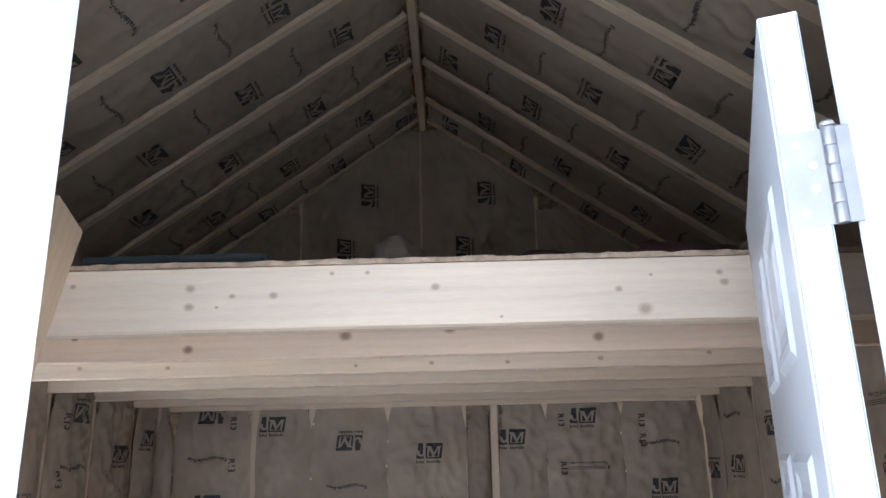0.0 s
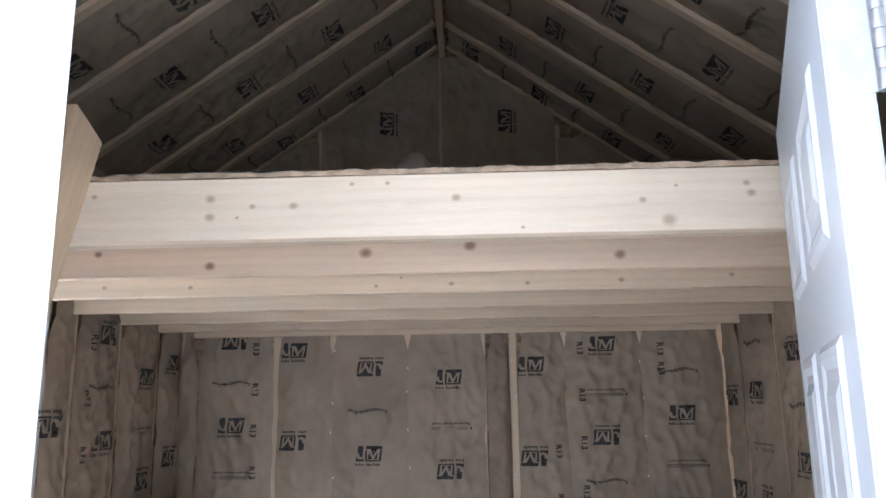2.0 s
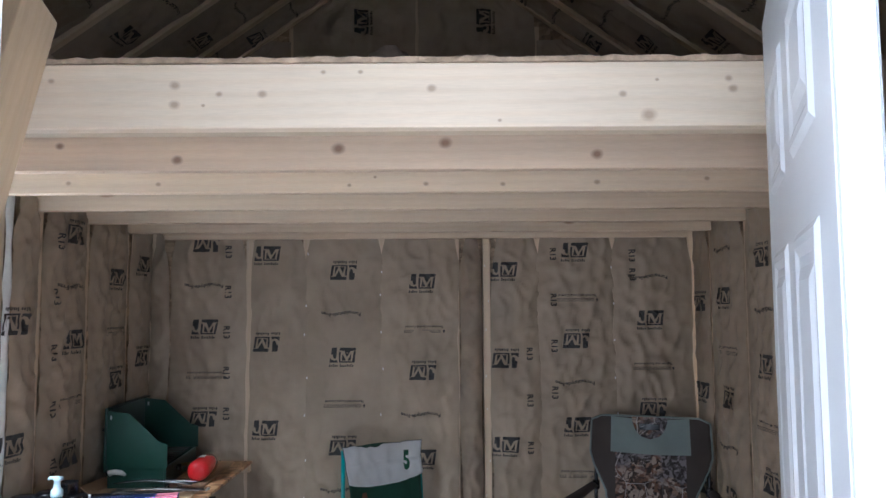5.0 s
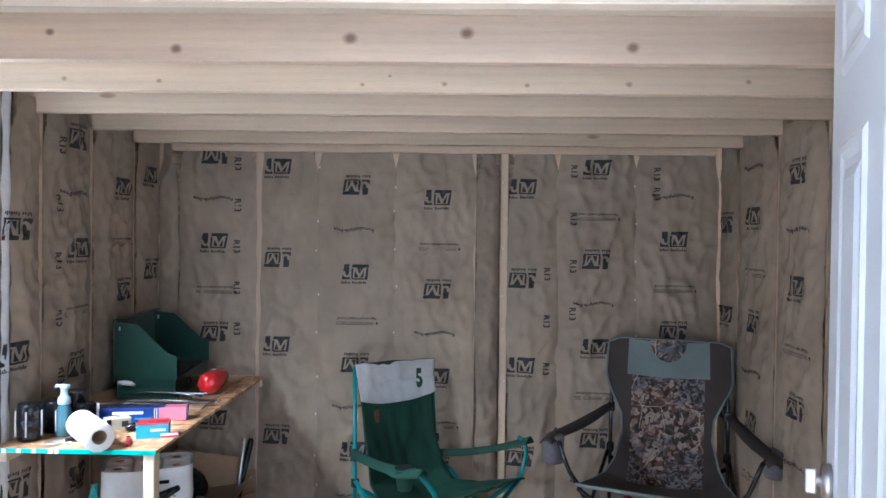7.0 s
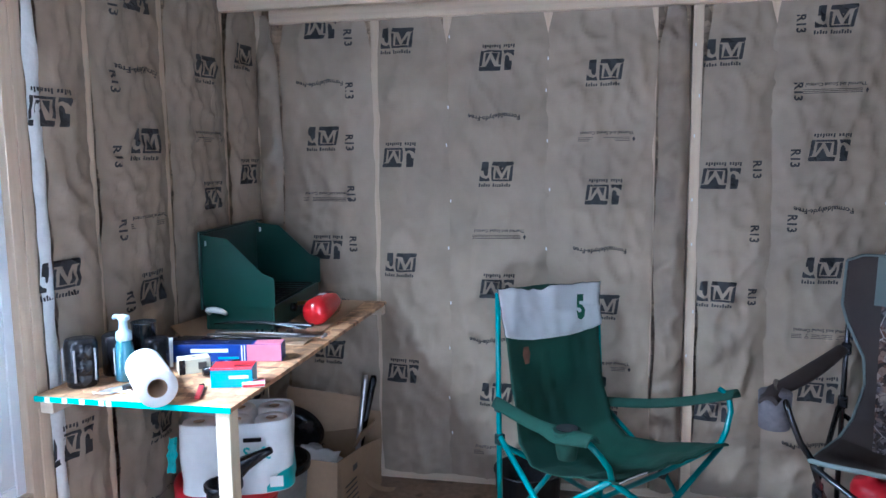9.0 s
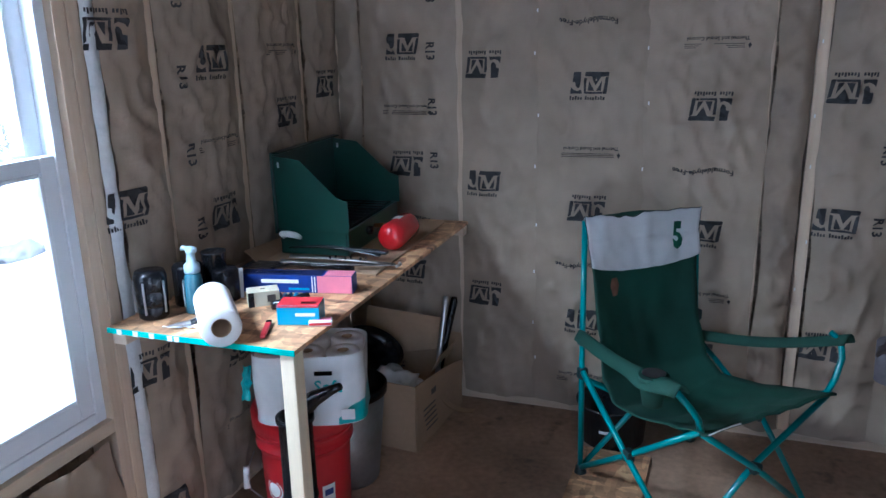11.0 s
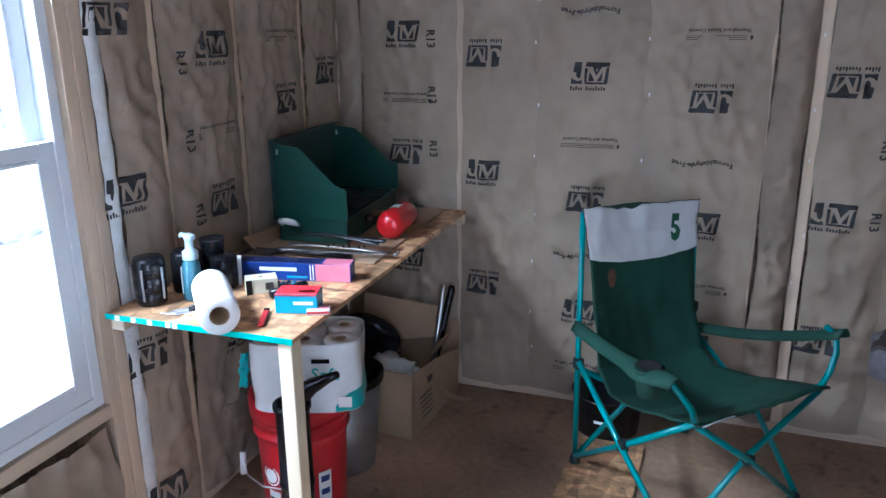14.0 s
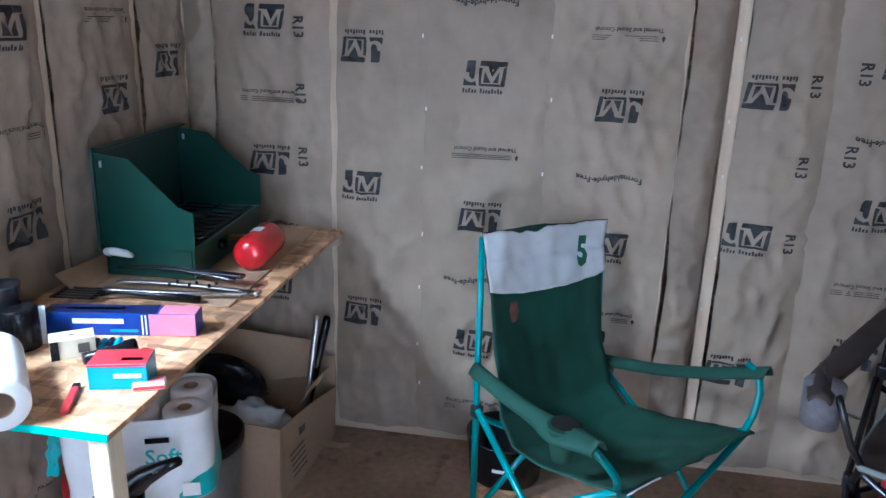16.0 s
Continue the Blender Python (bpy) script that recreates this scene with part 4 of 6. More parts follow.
tote = thing("storage_tote", "long blue-grey plastic storage tote lying on the loft", "tote", Matrix.Translation((-0.76, 2.40, loft_z)))
bm = BM()
box(bm, (0, 0, 0.065), (0.50, 0.36, 0.13), 0.02)
part("body", bm, TOTE, tote)
bm = BM()
box(bm, (0, 0, 0.138), (0.53, 0.40, 0.022), 0.008)
part("lid", bm, TOTE, tote)
cloth_heap("pillow", "pale tan pillow lying on the loft", -0.13, 2.28, 0.12, 0.16, 0.185, TAN_CLOTH, 3)
cloth_heap("blanket", "dark maroon blanket bundled on the loft", -0.25, 2.75, 0.34, 0.30, 0.25, MAROON, 9)
cloth_heap("blanket", "dark maroon blanket spread in a low heap", 0.28, 2.62, 0.40, 0.30, 0.215, MAROON, 14)
cloth_heap("duffel_bag", "rounded dark bag by the loft edge", 0.70, 2.28, 0.24, 0.17, 0.165, MAROON, 21)

# ---- corner table ----
TZ = 0.787
TX0, TX1, TY0, TY1 = -1.515, -0.972, 2.765, 4.11
table = thing("corner_table", "strand-board corner table with a teal painted front edge", "table")
bm = BM()
box(bm, ((TX0 + TX1) / 2, (TY0 + TY1) / 2, TZ - 0.006), (TX1 - TX0, TY1 - TY0, 0.012), 0.0015)
part("tabletop", bm, OSB_PALE, table)
bm = BM()
box(bm, ((TX0 + TX1) / 2, TY0 - 0.0015, TZ - 0.007), (TX1 - TX0, 0.004, 0.0145), 0.001)
edge = part("painted_edge", bm, TEAL_PAINT, table, "teal painted front edge")
for x in (-1.475, -1.425, -1.375, -1.32, -1.30):
    bm = BM()
    box(bm, (x, TY0 - 0.0042, TZ - 0.007), (0.014, 0.002, 0.013))
    part("bare_patch", bm, WHITE_PL, edge, "chipped white patch")
lumber("leg", (-1.000, TY0 + 0.030, 0.0), (-1.000, TY0 + 0.030, TZ - 0.0125), 0.045, 0.038, wood("pale_leg_wood", (0.78, 0.66, 0.46)), table, up=(0, 1, 0))
lumber("cleat", (TX0 + 0.02, TY0 + 0.015, TZ - 0.032), (TX0 + 0.02, TY1, TZ - 0.032), 0.038, 0.038, SPF, table)
lumber("cleat", (TX0 + 0.05, TY1 - 0.02, TZ - 0.032), (TX1 - 0.005, TY1 - 0.02, TZ - 0.032), 0.038, 0.038, SPF, table)


def on_table(x, y, turn=0, dz=0.0):
    return Matrix.Translation((x, y, TZ + 0.0005 + dz)) @ Matrix.Rotation(radians(turn), 4, "Z")


card = thing("cardboard_sheet", "flattened brown cardboard lying under a stove", "cardboard", on_table(-1.28, 3.70, 2))
bm = BM()
sheet(bm, lambda s, t: Vector((-0.21 + 0.45 * s, -0.36 + 0.72 * t, 0.005 + 0.05 * max(0, 0.12 - s) * (1 - t) * 8 + 0.001 * noise.noise((s * 6, t * 6, 0)))), 20, 24, 0.004)
part("sheet", bm, CARD, card)

# ---- camp stove ----
sm = Matrix.Translation((-1.43, 3.475, TZ + 0.009)) @ Matrix(((-0.07, 0.9975, 0, 0), (0.9975, 0.07, 0, 0), (0, 0, 1, 0), (0, 0, 0, 1)))
stove = thing("camp_stove", "dark green two-burner camp stove with its lid raised", "stove", sm)
SW, SD = 0.50, 0.245                              # local x along the stove, y from its back to its front
bm = BM()
for c, s in (((SW / 2, SD / 2, 0.006), (SW, SD, 0.008)), ((SW / 2, 0.004, 0.045), (SW, 0.008, 0.08)), ((SW / 2, SD - 0.004, 0.045), (SW, 0.008, 0.08)),
             ((0.004, SD / 2, 0.045), (0.008, SD - 0.017, 0.08)), ((SW - 0.004, SD / 2, 0.045), (0.008, SD - 0.017, 0.08))):
    box(bm, c, s, 0.002)
body = part("body", bm, STOVE, stove)
bm = BM()
box(bm, (SW / 2, SD / 2, 0.055), (SW - 0.02, SD - 0.02, 0.004))
part("drip_tray", bm, BLACK, body)
for bx in (0.13, 0.37):
    bm = BM()
    lathe(bm, [(0.052, 0.055), (0.055, 0.07), (0.035, 0.075), (0.03, 0.062), (0.0, 0.062)], 20, (bx, SD / 2, 0))
    part("burner", bm, GUNMETAL, body)
bm = BM()
for k in range(11):
    tube(bm, [(0.03 + k * 0.044, 0.02, 0.088), (0.03 + k * 0.044, SD - 0.02, 0.088)], 0.0028, 6)
for y in (0.025, SD / 2, SD - 0.025):
    tube(bm, [(0.015, y, 0.0865), (SW - 0.015, y, 0.0865)], 0.003, 6)
part("grate", bm, GUNMETAL, stove, "black wire grate")
bm = BM()
box(bm, (SW / 2, -0.010, 0.205), (SW + 0.02, 0.008, 0.27), 0.002)
box(bm, (SW / 2, 0.004, 0.337), (SW, 0.028, 0.006), 0.002)
lid = part("lid", bm, STOVE, stove)
bm = BM()
box(bm, (0.10, -0.0075, 0.30), (0.05, 0.002, 0.018))
part("badge", bm, CARTON_RED, lid, "small dull red badge")
for nm, x, turn in (("wind_panel", 0.004, 10), ("wind_panel", SW - 0.004, -6)):
    bm = BM()
    prism(bm, [(0.0, 0.0), (SD + 0.02, 0.0), (SD + 0.02, 0.10), (SD - 0.02, 0.115), (0.10, 0.232), (0.0, 0.245)], 0.003)
    m = Matrix.Translation((x, -0.012, 0.084)) @ Matrix.Rotation(radians(90 + turn * 0.3), 4, "Z")
    bmesh.ops.transform(bm, matrix=m, verts=bm.verts)
    wp = part(nm, bm, STOVE, stove)
    bm = BM()
    box(bm, (x, 0.01, 0.30), (0.012, 0.008, 0.018), 0.002)
    part("clip", bm, NICKEL, wp)
bm = BM()
tube(bm, [(-0.006, 0.015, 0.060), (-0.028, 0.020, 0.075), (-0.034, 0.045, 0.078), (-0.028, 0.070, 0.072), (-0.006, 0.075, 0.060)], [0.007, 0.010, 0.011, 0.010, 0.007], 10)
part("latch_handle", bm, WHITE_PL, stove, "white plastic carrying latch", smooth=True)
bm = BM()
for x in (0.17, 0.30):
    lathe(bm, [(0.014, 0), (0.016, 0.006), (0.014, 0.018), (0.0, 0.019)], 16, m=Matrix.Translation((x, SD, 0.05)) @ Matrix.Rotation(radians(-90), 4, "X")) if x < 0.2 else None
part("control_knob", bm, BLACK, stove, smooth=True)
bm = BM()
tube(bm, [(0.24, SD, 0.05), (0.24, SD + 0.05, 0.055), (0.25, SD + 0.10, 0.06)], 0.008, 10)
part("regulator", bm, BRASS, stove, "brass gas regulator", smooth=True)

# ---- propane cylinder ----
prop = thing("propane_cylinder", "red propane gas cylinder lying on cardboard", "gas cylinder", on_table(-1.085, 3.585, 90 + 3, 0.0545))
prof = [(0.0, 0.0), (0.030, 0.004), (0.044, 0.016), (0.049, 0.034), (0.049, 0.180), (0.044, 0.203), (0.030, 0.220), (0.016, 0.227)]
bm = BM()
lathe(bm, prof, 30, m=Matrix.Rotation(radians(90), 4, "Y"))
part("body", bm, RED_PAINT, prop, smooth=True)
bm = BM()
lathe(bm, [(0.0165, 0.225), (0.0165, 0.243), (0.011, 0.245), (0.011, 0.263), (0.0, 0.264)], 18, m=Matrix.Rotation(radians(90), 4, "Y"))
part("valve", bm, BRASS, prop, "brass valve", smooth=True)
bm = BM()
sheet(bm, lambda s, t: Vector((0.085 + 0.045 * s, 0.0496 * math.cos(radians(62 + 40 * t)), 0.0496 * math.sin(radians(62 + 40 * t)))), 2, 8)
part("sticker", bm, WHITE_PL, prop, "small white label")

# ---- utensils ----
tongs = thing("kitchen_tongs", "long stainless steel kitchen tongs", "tongs", on_table(-0.995, 3.415, 187, 0.004))
for s in (-1, 1):
    bm = BM()
    sheet(bm, lambda a, b, s=s: Vector((0.36 * a, s * (0.010 + 0.030 * math.sin(a * 2.2)) + (b - 0.5) * (0.017 + 0.012 * max(0, a - 0.8) / 0.2), 0.010 + 0.007 * math.cos((b - 0.5) * 3) + 0.006 * (s > 0) + 0.006 * a)), 24, 5, 0.0015)
    arm = part("arm", bm, DULL_STEEL, tongs, smooth=True)
    for k in range(3):
        bm = BM()
        tube(bm, [(0.10 + 0.05 * k, s * 0.025, 0.022 + 0.012 * (s > 0)), (0.10 + 0.05 * k, s * 0.025, 0.030 + 0.012 * (s > 0))], 0.004, 8)
        part("rivet", bm, BLACK, arm)
bm = BM()
tube(bm, [(-0.012, -0.02, 0.016), (-0.02, 0, 0.018), (-0.012, 0.02, 0.016)], 0.005, 8)
part("ring", bm, STEEL, tongs, smooth=True)
spat = thing("slotted_spatula", "dark slotted steel spatula", "spatula", on_table(-1.10, 3.345, 186, 0.006))
bm = BM()
tube(bm, [(0, 0, 0.012), (0.10, 0, 0.016), (0.20, 0.003, 0.020), (0.25, 0.003, 0.010)], [0.009, 0.008, 0.004, 0.004], 8)
part("handle", bm, BLACK, spat, smooth=True)
bm = BM()
for k in range(5):
    box(bm, (0.30, -0.034 + 0.017 * k, 0.012), (0.10, 0.009, 0.0025))
box(bm, (0.253, 0, 0.012), (0.014, 0.078, 0.0025))
box(bm, (0.352, 0, 0.012), (0.014, 0.078, 0.0025))
part("blade", bm, GUNMETAL, spat)
tray = thing("grill_fork", "dark grill tool with a steel handle", "grill tool", on_table(-1.06, 3.47, 176, 0.004))
bm = BM()
sheet(bm, lambda a, b: Vector((0.34 * a, (b - 0.5) * (0.03 + 0.04 * max(0, a - 0.6)), 0.025 + 0.012 * math.sin(a * 3) + 0.006 * math.cos((b - 0.5) * 3))), 16, 4, 0.002)
part("blade", bm, GUNMETAL, tray, smooth=True)
bm = BM()
box(bm, (0.05, 0, 0.036), (0.14, 0.024, 0.010), 0.003)
part("grip", bm, GUNMETAL, tray)

# ---- cartons on the table ----
def carton(name, label, m, size, faces):
    """A small box; faces: (part name, material, which side, thickness) panels laid over a plain body."""
    ob = thing(name, label, "box", m)
    bm = BM()
    box(bm, (0, 0, size[2] / 2), size, 0.0015)
    part("body", bm, faces[0], ob)
    for nm, mt, (cx, cz, wx, wz), side in faces[1:]:
        bm = BM()
        if side == "front":
            box(bm, (cx, -size[1] / 2 - 0.0006, cz), (wx, 0.0012, wz))
        else:
            box(bm, (cx, cz, size[2] + 0.0006), (wx, wz, 0.0012))
        part(nm, bm, mt, ob)
    return ob


carton("foil_box", "long blue and pink kitchen foil carton", on_table(-1.19, 3.165, 12), (0.335, 0.052, 0.052), [
    CARTON_BLUE, ("pink_end", CARTON_PINK, (0.115, 0.026, 0.10, 0.050), "front"), ("pink_end", CARTON_PINK, (0.125, 0, 0.08, 0.050), "top"),
    ("dark_top", CARTON_NAVY, (-0.045, 0, 0.24, 0.050), "top"), ("name_bar", WHITE_PL, (-0.06, 0.002, 0.13, 0.013), "top"), ("name_bar", WHITE_PL, (-0.045, 0.034, 0.11, 0.011), "front"),
    ("stripe", WHITE_PL, (0.050, 0.026, 0.003, 0.046), "front"), ("stripe", WHITE_PL, (0.058, 0.026, 0.003, 0.046), "front"), ("small_print", CARTON_SKY, (0.01, 0.012, 0.06, 0.006), "front")])
carton("tissue_carton", "small carton with a red top and light blue side", on_table(-1.055, 2.945, 16), (0.108, 0.066, 0.052), [
    CARTON_SKY, ("red_top", CARTON_RED, (0, 0, 0.106, 0.064), "top"), ("pale_label", WHITE_PL, (0.024, -0.012, 0.040, 0.014), "top"), ("red_upper", CARTON_RED, (0, 0.0495, 0.106, 0.004), "front"),
    ("print_bar", WHITE_PL, (0.018, 0.028, 0.050, 0.008), "front")])
carton("cream_carton", "small cream carton with a black end", on_table(-1.225, 3.035, 38), (0.085, 0.052, 0.042), [
    CREAM, ("black_end", BLACK, (-0.034, 0.021, 0.016, 0.041), "front"), ("print_bar", INK_PALE, (0.02, 0.021, 0.022, 0.02), "front"), ("slot", INK_PALE, (0.0, 0, 0.012, 0.004), "top")])
carton("matchbox", "small white and pink matchbox", on_table(-0.995, 2.935, 24), (0.058, 0.030, 0.014), [
    WHITE_PL, ("pink_label", CARTON_PINK, (0.004, 0, 0.046, 0.018), "top"), ("strike_strip", CARTON_RED, (0, 0.006, 0.056, 0.006), "front")])
pen = thing("red_lighter_stick", "slim dark red stick lying near the edge", "lighter", on_table(-1.105, 2.855, 113))
bm = BM()
box(bm, (0, 0, 0.005), (0.105, 0.014, 0.010), 0.003)
part("barrel", bm, CARTON_RED, pen)
bm = BM()
box(bm, (0.045, 0, 0.005), (0.02, 0.0145, 0.0105), 0.003)
part("tip", bm, BLACK, pen)
knife = thing("black_torch", "small black hand torch", "torch", on_table(-1.135, 3.03, 52, 0.015))
bm = BM()
lathe(bm, [(0.0, -0.055), (0.012, -0.054), (0.013, 0.02), (0.017, 0.03), (0.017, 0.05), (0.0, 0.051)], 16, m=Matrix.Rotation(radians(90), 4, "Y"))
part("body", bm, BLACK, knife, smooth=True)
bt = thing("battery_pack", "clear pack of small blue batteries", "batteries", on_table(-1.165, 3.065, 20))
for k in range(4):
    bm = BM()
    tube(bm, [(-0.03 + 0.0155 * k, -0.012, 0.008), (-0.03 + 0.0155 * k, 0.036, 0.008)], 0.0072, 12)
    part("battery", bm, CARTON_SKY if k % 2 else BLACK, bt, smooth=True)
    bm = BM()
    tube(bm, [(-0.03 + 0.0155 * k, 0.0362, 0.008), (-0.03 + 0.0155 * k, 0.039, 0.008)], 0.003, 8)
    part("terminal", bm, NICKEL, bt)

# ---- paper towel roll ----
roll = thing("paper_towel_roll", "white paper towel roll lying over the table edge", "paper towel", on_table(-1.145, 2.735, 131, 0.0485))
RM = Matrix.Rotation(radians(90), 4, "Y")
bm = BM()
lathe(bm, [(0.0235, 0.0), (0.047, 0.0), (0.0482, 0.004), (0.0482, 0.105), (0.0470, 0.11), (0.0482, 0.115), (0.048, 0.222), (0.046, 0.227), (0.0235, 0.227)], 40, m=RM, caps=False)
part("paper", bm, TISSUE, roll, smooth=False)
for p in roll.children[0].data.polygons:
    p.use_smooth = True
bm = BM()
lathe(bm, [(0.0233, 0.001), (0.0233, 0.226), (0.0218, 0.226), (0.0218, 0.001), (0.0233, 0.001)], 30, m=RM, caps=False)
part("core", bm, CARD, roll, "brown card core", smooth=True)

# ---- cups, soap and tools by the window ----
def jar(name, label, category, x, y, prof, material, ridges=0):
    ob = thing(name, label, category, on_table(x, y))
    bm = BM()
    lathe(bm, prof, 32)
    part("body", bm, material, ob, smooth=True)
    return ob


mug = jar("travel_tumbler", "black insulated tumbler with pale side strips", "tumbler", -1.447, 2.862, [(0.0, 0), (0.034, 0.001), (0.038, 0.006), (0.039, 0.03), (0.0365, 0.034), (0.039, 0.038), (0.041, 0.07), (0.0385, 0.074), (0.041, 0.078), (0.042, 0.112), (0.040, 0.118), (0.037, 0.128), (0.0, 0.129)], BLACK)
for a in (-75, -10, 60):
    bm = BM()
    ca, sa = math.cos(radians(a - 65)), math.sin(radians(a - 65))
    tube(bm, [(0.043 * ca, 0.043 * sa, 0.02), (0.044 * ca, 0.044 * sa, 0.06), (0.0435 * ca, 0.0435 * sa, 0.105)], 0.003, 6)
    part("side_strip", bm, NICKEL, mug, "pale metal side strip")
jar("black_canister", "short black canister standing behind a soap bottle", "canister", -1.425, 2.985, [(0.0, 0), (0.040, 0.001), (0.042, 0.006), (0.042, 0.105), (0.038, 0.112), (0.030, 0.116), (0.0, 0.116)], BLACK)
jar("black_canister", "short black canister with a dark lid", "canister", -1.345, 3.04, [(0.0, 0), (0.036, 0.001), (0.037, 0.006), (0.037, 0.085), (0.030, 0.092), (0.0, 0.093)], BLACK)
tin = jar("steel_cup", "dark steel cup with a plain rim", "cup", -1.385, 3.05, [(0.0, 0), (0.028, 0.001), (0.030, 0.006), (0.034, 0.130), (0.036, 0.133), (0.034, 0.135), (0.031, 0.125), (0.0, 0.123)], GUNMETAL)
card2 = thing("white_card", "small white card leaning behind canisters", "card", on_table(-1.318, 3.06, 20))
bm = BM()
box(bm, (0, 0, 0.042), (0.024, 0.002, 0.084), 0, Matrix.Rotation(radians(-8), 4, "X"))
part("card", bm, WHITE_PL, card2)

soap = thing("soap_dispenser", "clear pump bottle of blue foaming hand soap", "soap bottle", on_table(-1.362, 2.925, -20))
bm = BM()
sheet_prof = [(0.0, 0), (0.024, 0.001), (0.0275, 0.006), (0.027, 0.04), (0.025, 0.075), (0.024, 0.095), (0.020, 0.108), (0.017, 0.113), (0.0, 0.113)]
lathe(bm, sheet_prof, 28)
part("bottle", bm, SOAP, soap, "clear bottle of blue soap", smooth=True)
bm = BM()
sheet(bm, lambda s, t: Vector((0.0285 * math.cos(radians(190 + 70 * s)), 0.0285 * math.sin(radians(190 + 70 * s)), 0.02 + 0.07 * t)), 10, 3)
part("label", bm, WHITE_PL, soap, "white paper label", smooth=True)
bm = BM()
lathe(bm, [(0.0, 0.112), (0.020, 0.112), (0.021, 0.116), (0.020, 0.134), (0.012, 0.140), (0.0105, 0.165), (0.013, 0.168), (0.0, 0.168)], 24)
part("collar", bm, PUMP_PL, soap, "pale blue pump collar", smooth=True)
bm = BM()
box(bm, (0.004, 0, 0.174), (0.032, 0.020, 0.014), 0.004)
tube(bm, [(-0.006, 0, 0.174), (-0.034, 0, 0.173), (-0.040, 0, 0.167)], [0.007, 0.006, 0.005], 10)
part("pump_head", bm, PUMP_PL, soap, "pale blue pump nozzle", smooth=True)

tool = thing("folding_multitool", "steel folding multitool lying open on a tissue", "multitool", on_table(-1.31, 2.83, 58, 0.003))
for a, ln in ((0, 0.085), (22, 0.075)):
    bm = BM()
    box(bm, (ln / 2, 0, 0.008), (ln, 0.013, 0.012), 0.003, Matrix.Rotation(radians(a), 4, "Z"))
    part("handle", bm, STEEL if a else GUNMETAL, tool)
bm = BM()
tube(bm, [(0, 0, 0.008), (-0.03, 0.004, 0.009), (-0.052, 0.010, 0.008)], [0.007, 0.005, 0.002], 8)
part("jaw", bm, STEEL, tool)
tis = thing("crumpled_tissue", "scrap of white plastic wrap", "wrapper", on_table(-1.315, 2.822, 10))
bm = BM()
sheet(bm, lambda s, t: Vector((-0.06 + 0.12 * s, -0.012 + 0.024 * t * math.sin(3.1 * s), 0.0015 + 0.010 * abs(noise.noise((s * 5, t * 3, 2))))), 20, 4)
part("scrap", bm, WHITE_PL, tis)
for p in tis.children[0].data.polygons:
    p.use_smooth = True

# ---- under the table ----
bucket = thing("plastic_bucket", "red five-gallon plastic bucket with a snapped-on lid", "bucket", Matrix.Translation((-1.225, 3.195, 0.0)))
bm = BM()
lathe(bm, [(0.0, 0.0), (0.124, 0.0), (0.129, 0.006), (0.138, 0.25), (0.139, 0.268), (0.150, 0.270), (0.150, 0.278), (0.141, 0.281), (0.142, 0.305), (0.152, 0.307), (0.152, 0.315), (0.144, 0.318), (0.145, 0.352), (0.0, 0.353)], 44)
bmesh.ops.scale(bm, vec=(1, 1, 1.12), verts=bm.verts)
part("body", bm, RED_PLASTIC, bucket, smooth=True)
bm = BM()
lathe(bm, [(0.146, 0.318), (0.156, 0.320), (0.158, 0.362), (0.154, 0.372), (0.142, 0.373), (0.138, 0.365), (0.0, 0.364)], 44)
bmesh.ops.scale(bm, vec=(1, 1, 1.12), verts=bm.verts)
part("lid", bm, RED_PLASTIC, bucket, smooth=True)
bm = BM()
tube(bm, [(-0.150, -0.06, 0.25), (-0.155, -0.10, 0.20), (-0.12, -0.135, 0.165), (-0.05, -0.16, 0.155), (0.03, -0.16, 0.16)], 0.0025, 6)
bail = part("bail", bm, STEEL, bucket, "wire bail handle", smooth=True)
bm = BM()
tube(bm, [(-0.158, -0.098, 0.215), (-0.152, -0.112, 0.150)], 0.010, 12)
part("grip", bm, WHITE_PL, bail, "white plastic grip", smooth=True)


def bucket_label(a0, a1, z0, z1, mt, nm, off=0.0012):
    bm = BM()
    r = lambda z: 0.129 + (0.138 - 0.129) * z / 0.25 + off
    sheet(bm, lambda s, t: Vector((r(z0 + (z1 - z0) * t) * math.cos(radians(a0 + (a1 - a0) * s)), r(z0 + (z1 - z0) * t) * math.sin(radians(a0 + (a1 - a0) * s)), z0 + (z1 - z0) * t)), 10, 3)
    return part(nm, bm, mt, bucket, smooth=True)


bucket_label(246, 266, 0.02, 0.125, WHITE_PL, "white_label")
for k in range(3):
    bucket_label(248, 262, 0.085 - 0.028 * k, 0.102 - 0.028 * k, INK, "label_bar", 0.0022)
bucket_label(318, 336, 0.07, 0.19, WHITE_PL, "white_label")
for k in range(2):
    bucket_label(321, 333, 0.155 - 0.045 * k, 0.176 - 0.045 * k, CARTON_BLUE, "label_bar", 0.0022)
bm = BM()
r0, zc, ac = 0.1352, 0.175, 252
for rr0, rr1 in ((0.0, 0.024), (0.029, 0.034)):
    vs0 = [bm.verts.new((r0 * math.cos(radians(ac) + rr0 * math.cos(k * 0.2618) / r0), r0 * math.sin(radians(ac) + rr0 * math.cos(k * 0.2618) / r0), zc + rr0 * math.sin(k * 0.2618))) for k in range(24)]
    vs1 = [bm.verts.new((r0 * math.cos(radians(ac) + rr1 * math.cos(k * 0.2618) / r0), r0 * math.sin(radians(ac) + rr1 * math.cos(k * 0.2618) / r0), zc + rr1 * math.sin(k * 0.2618))) for k in range(24)]
    for k in range(24):
        bm.faces.new((vs0[k], vs0[(k + 1) % 24], vs1[(k + 1) % 24], vs1[k]))
bmesh.ops.remove_doubles(bm, verts=bm.verts, dist=1e-4)
part("round_mark", bm, WHITE_PL, bucket, "white round printed mark")

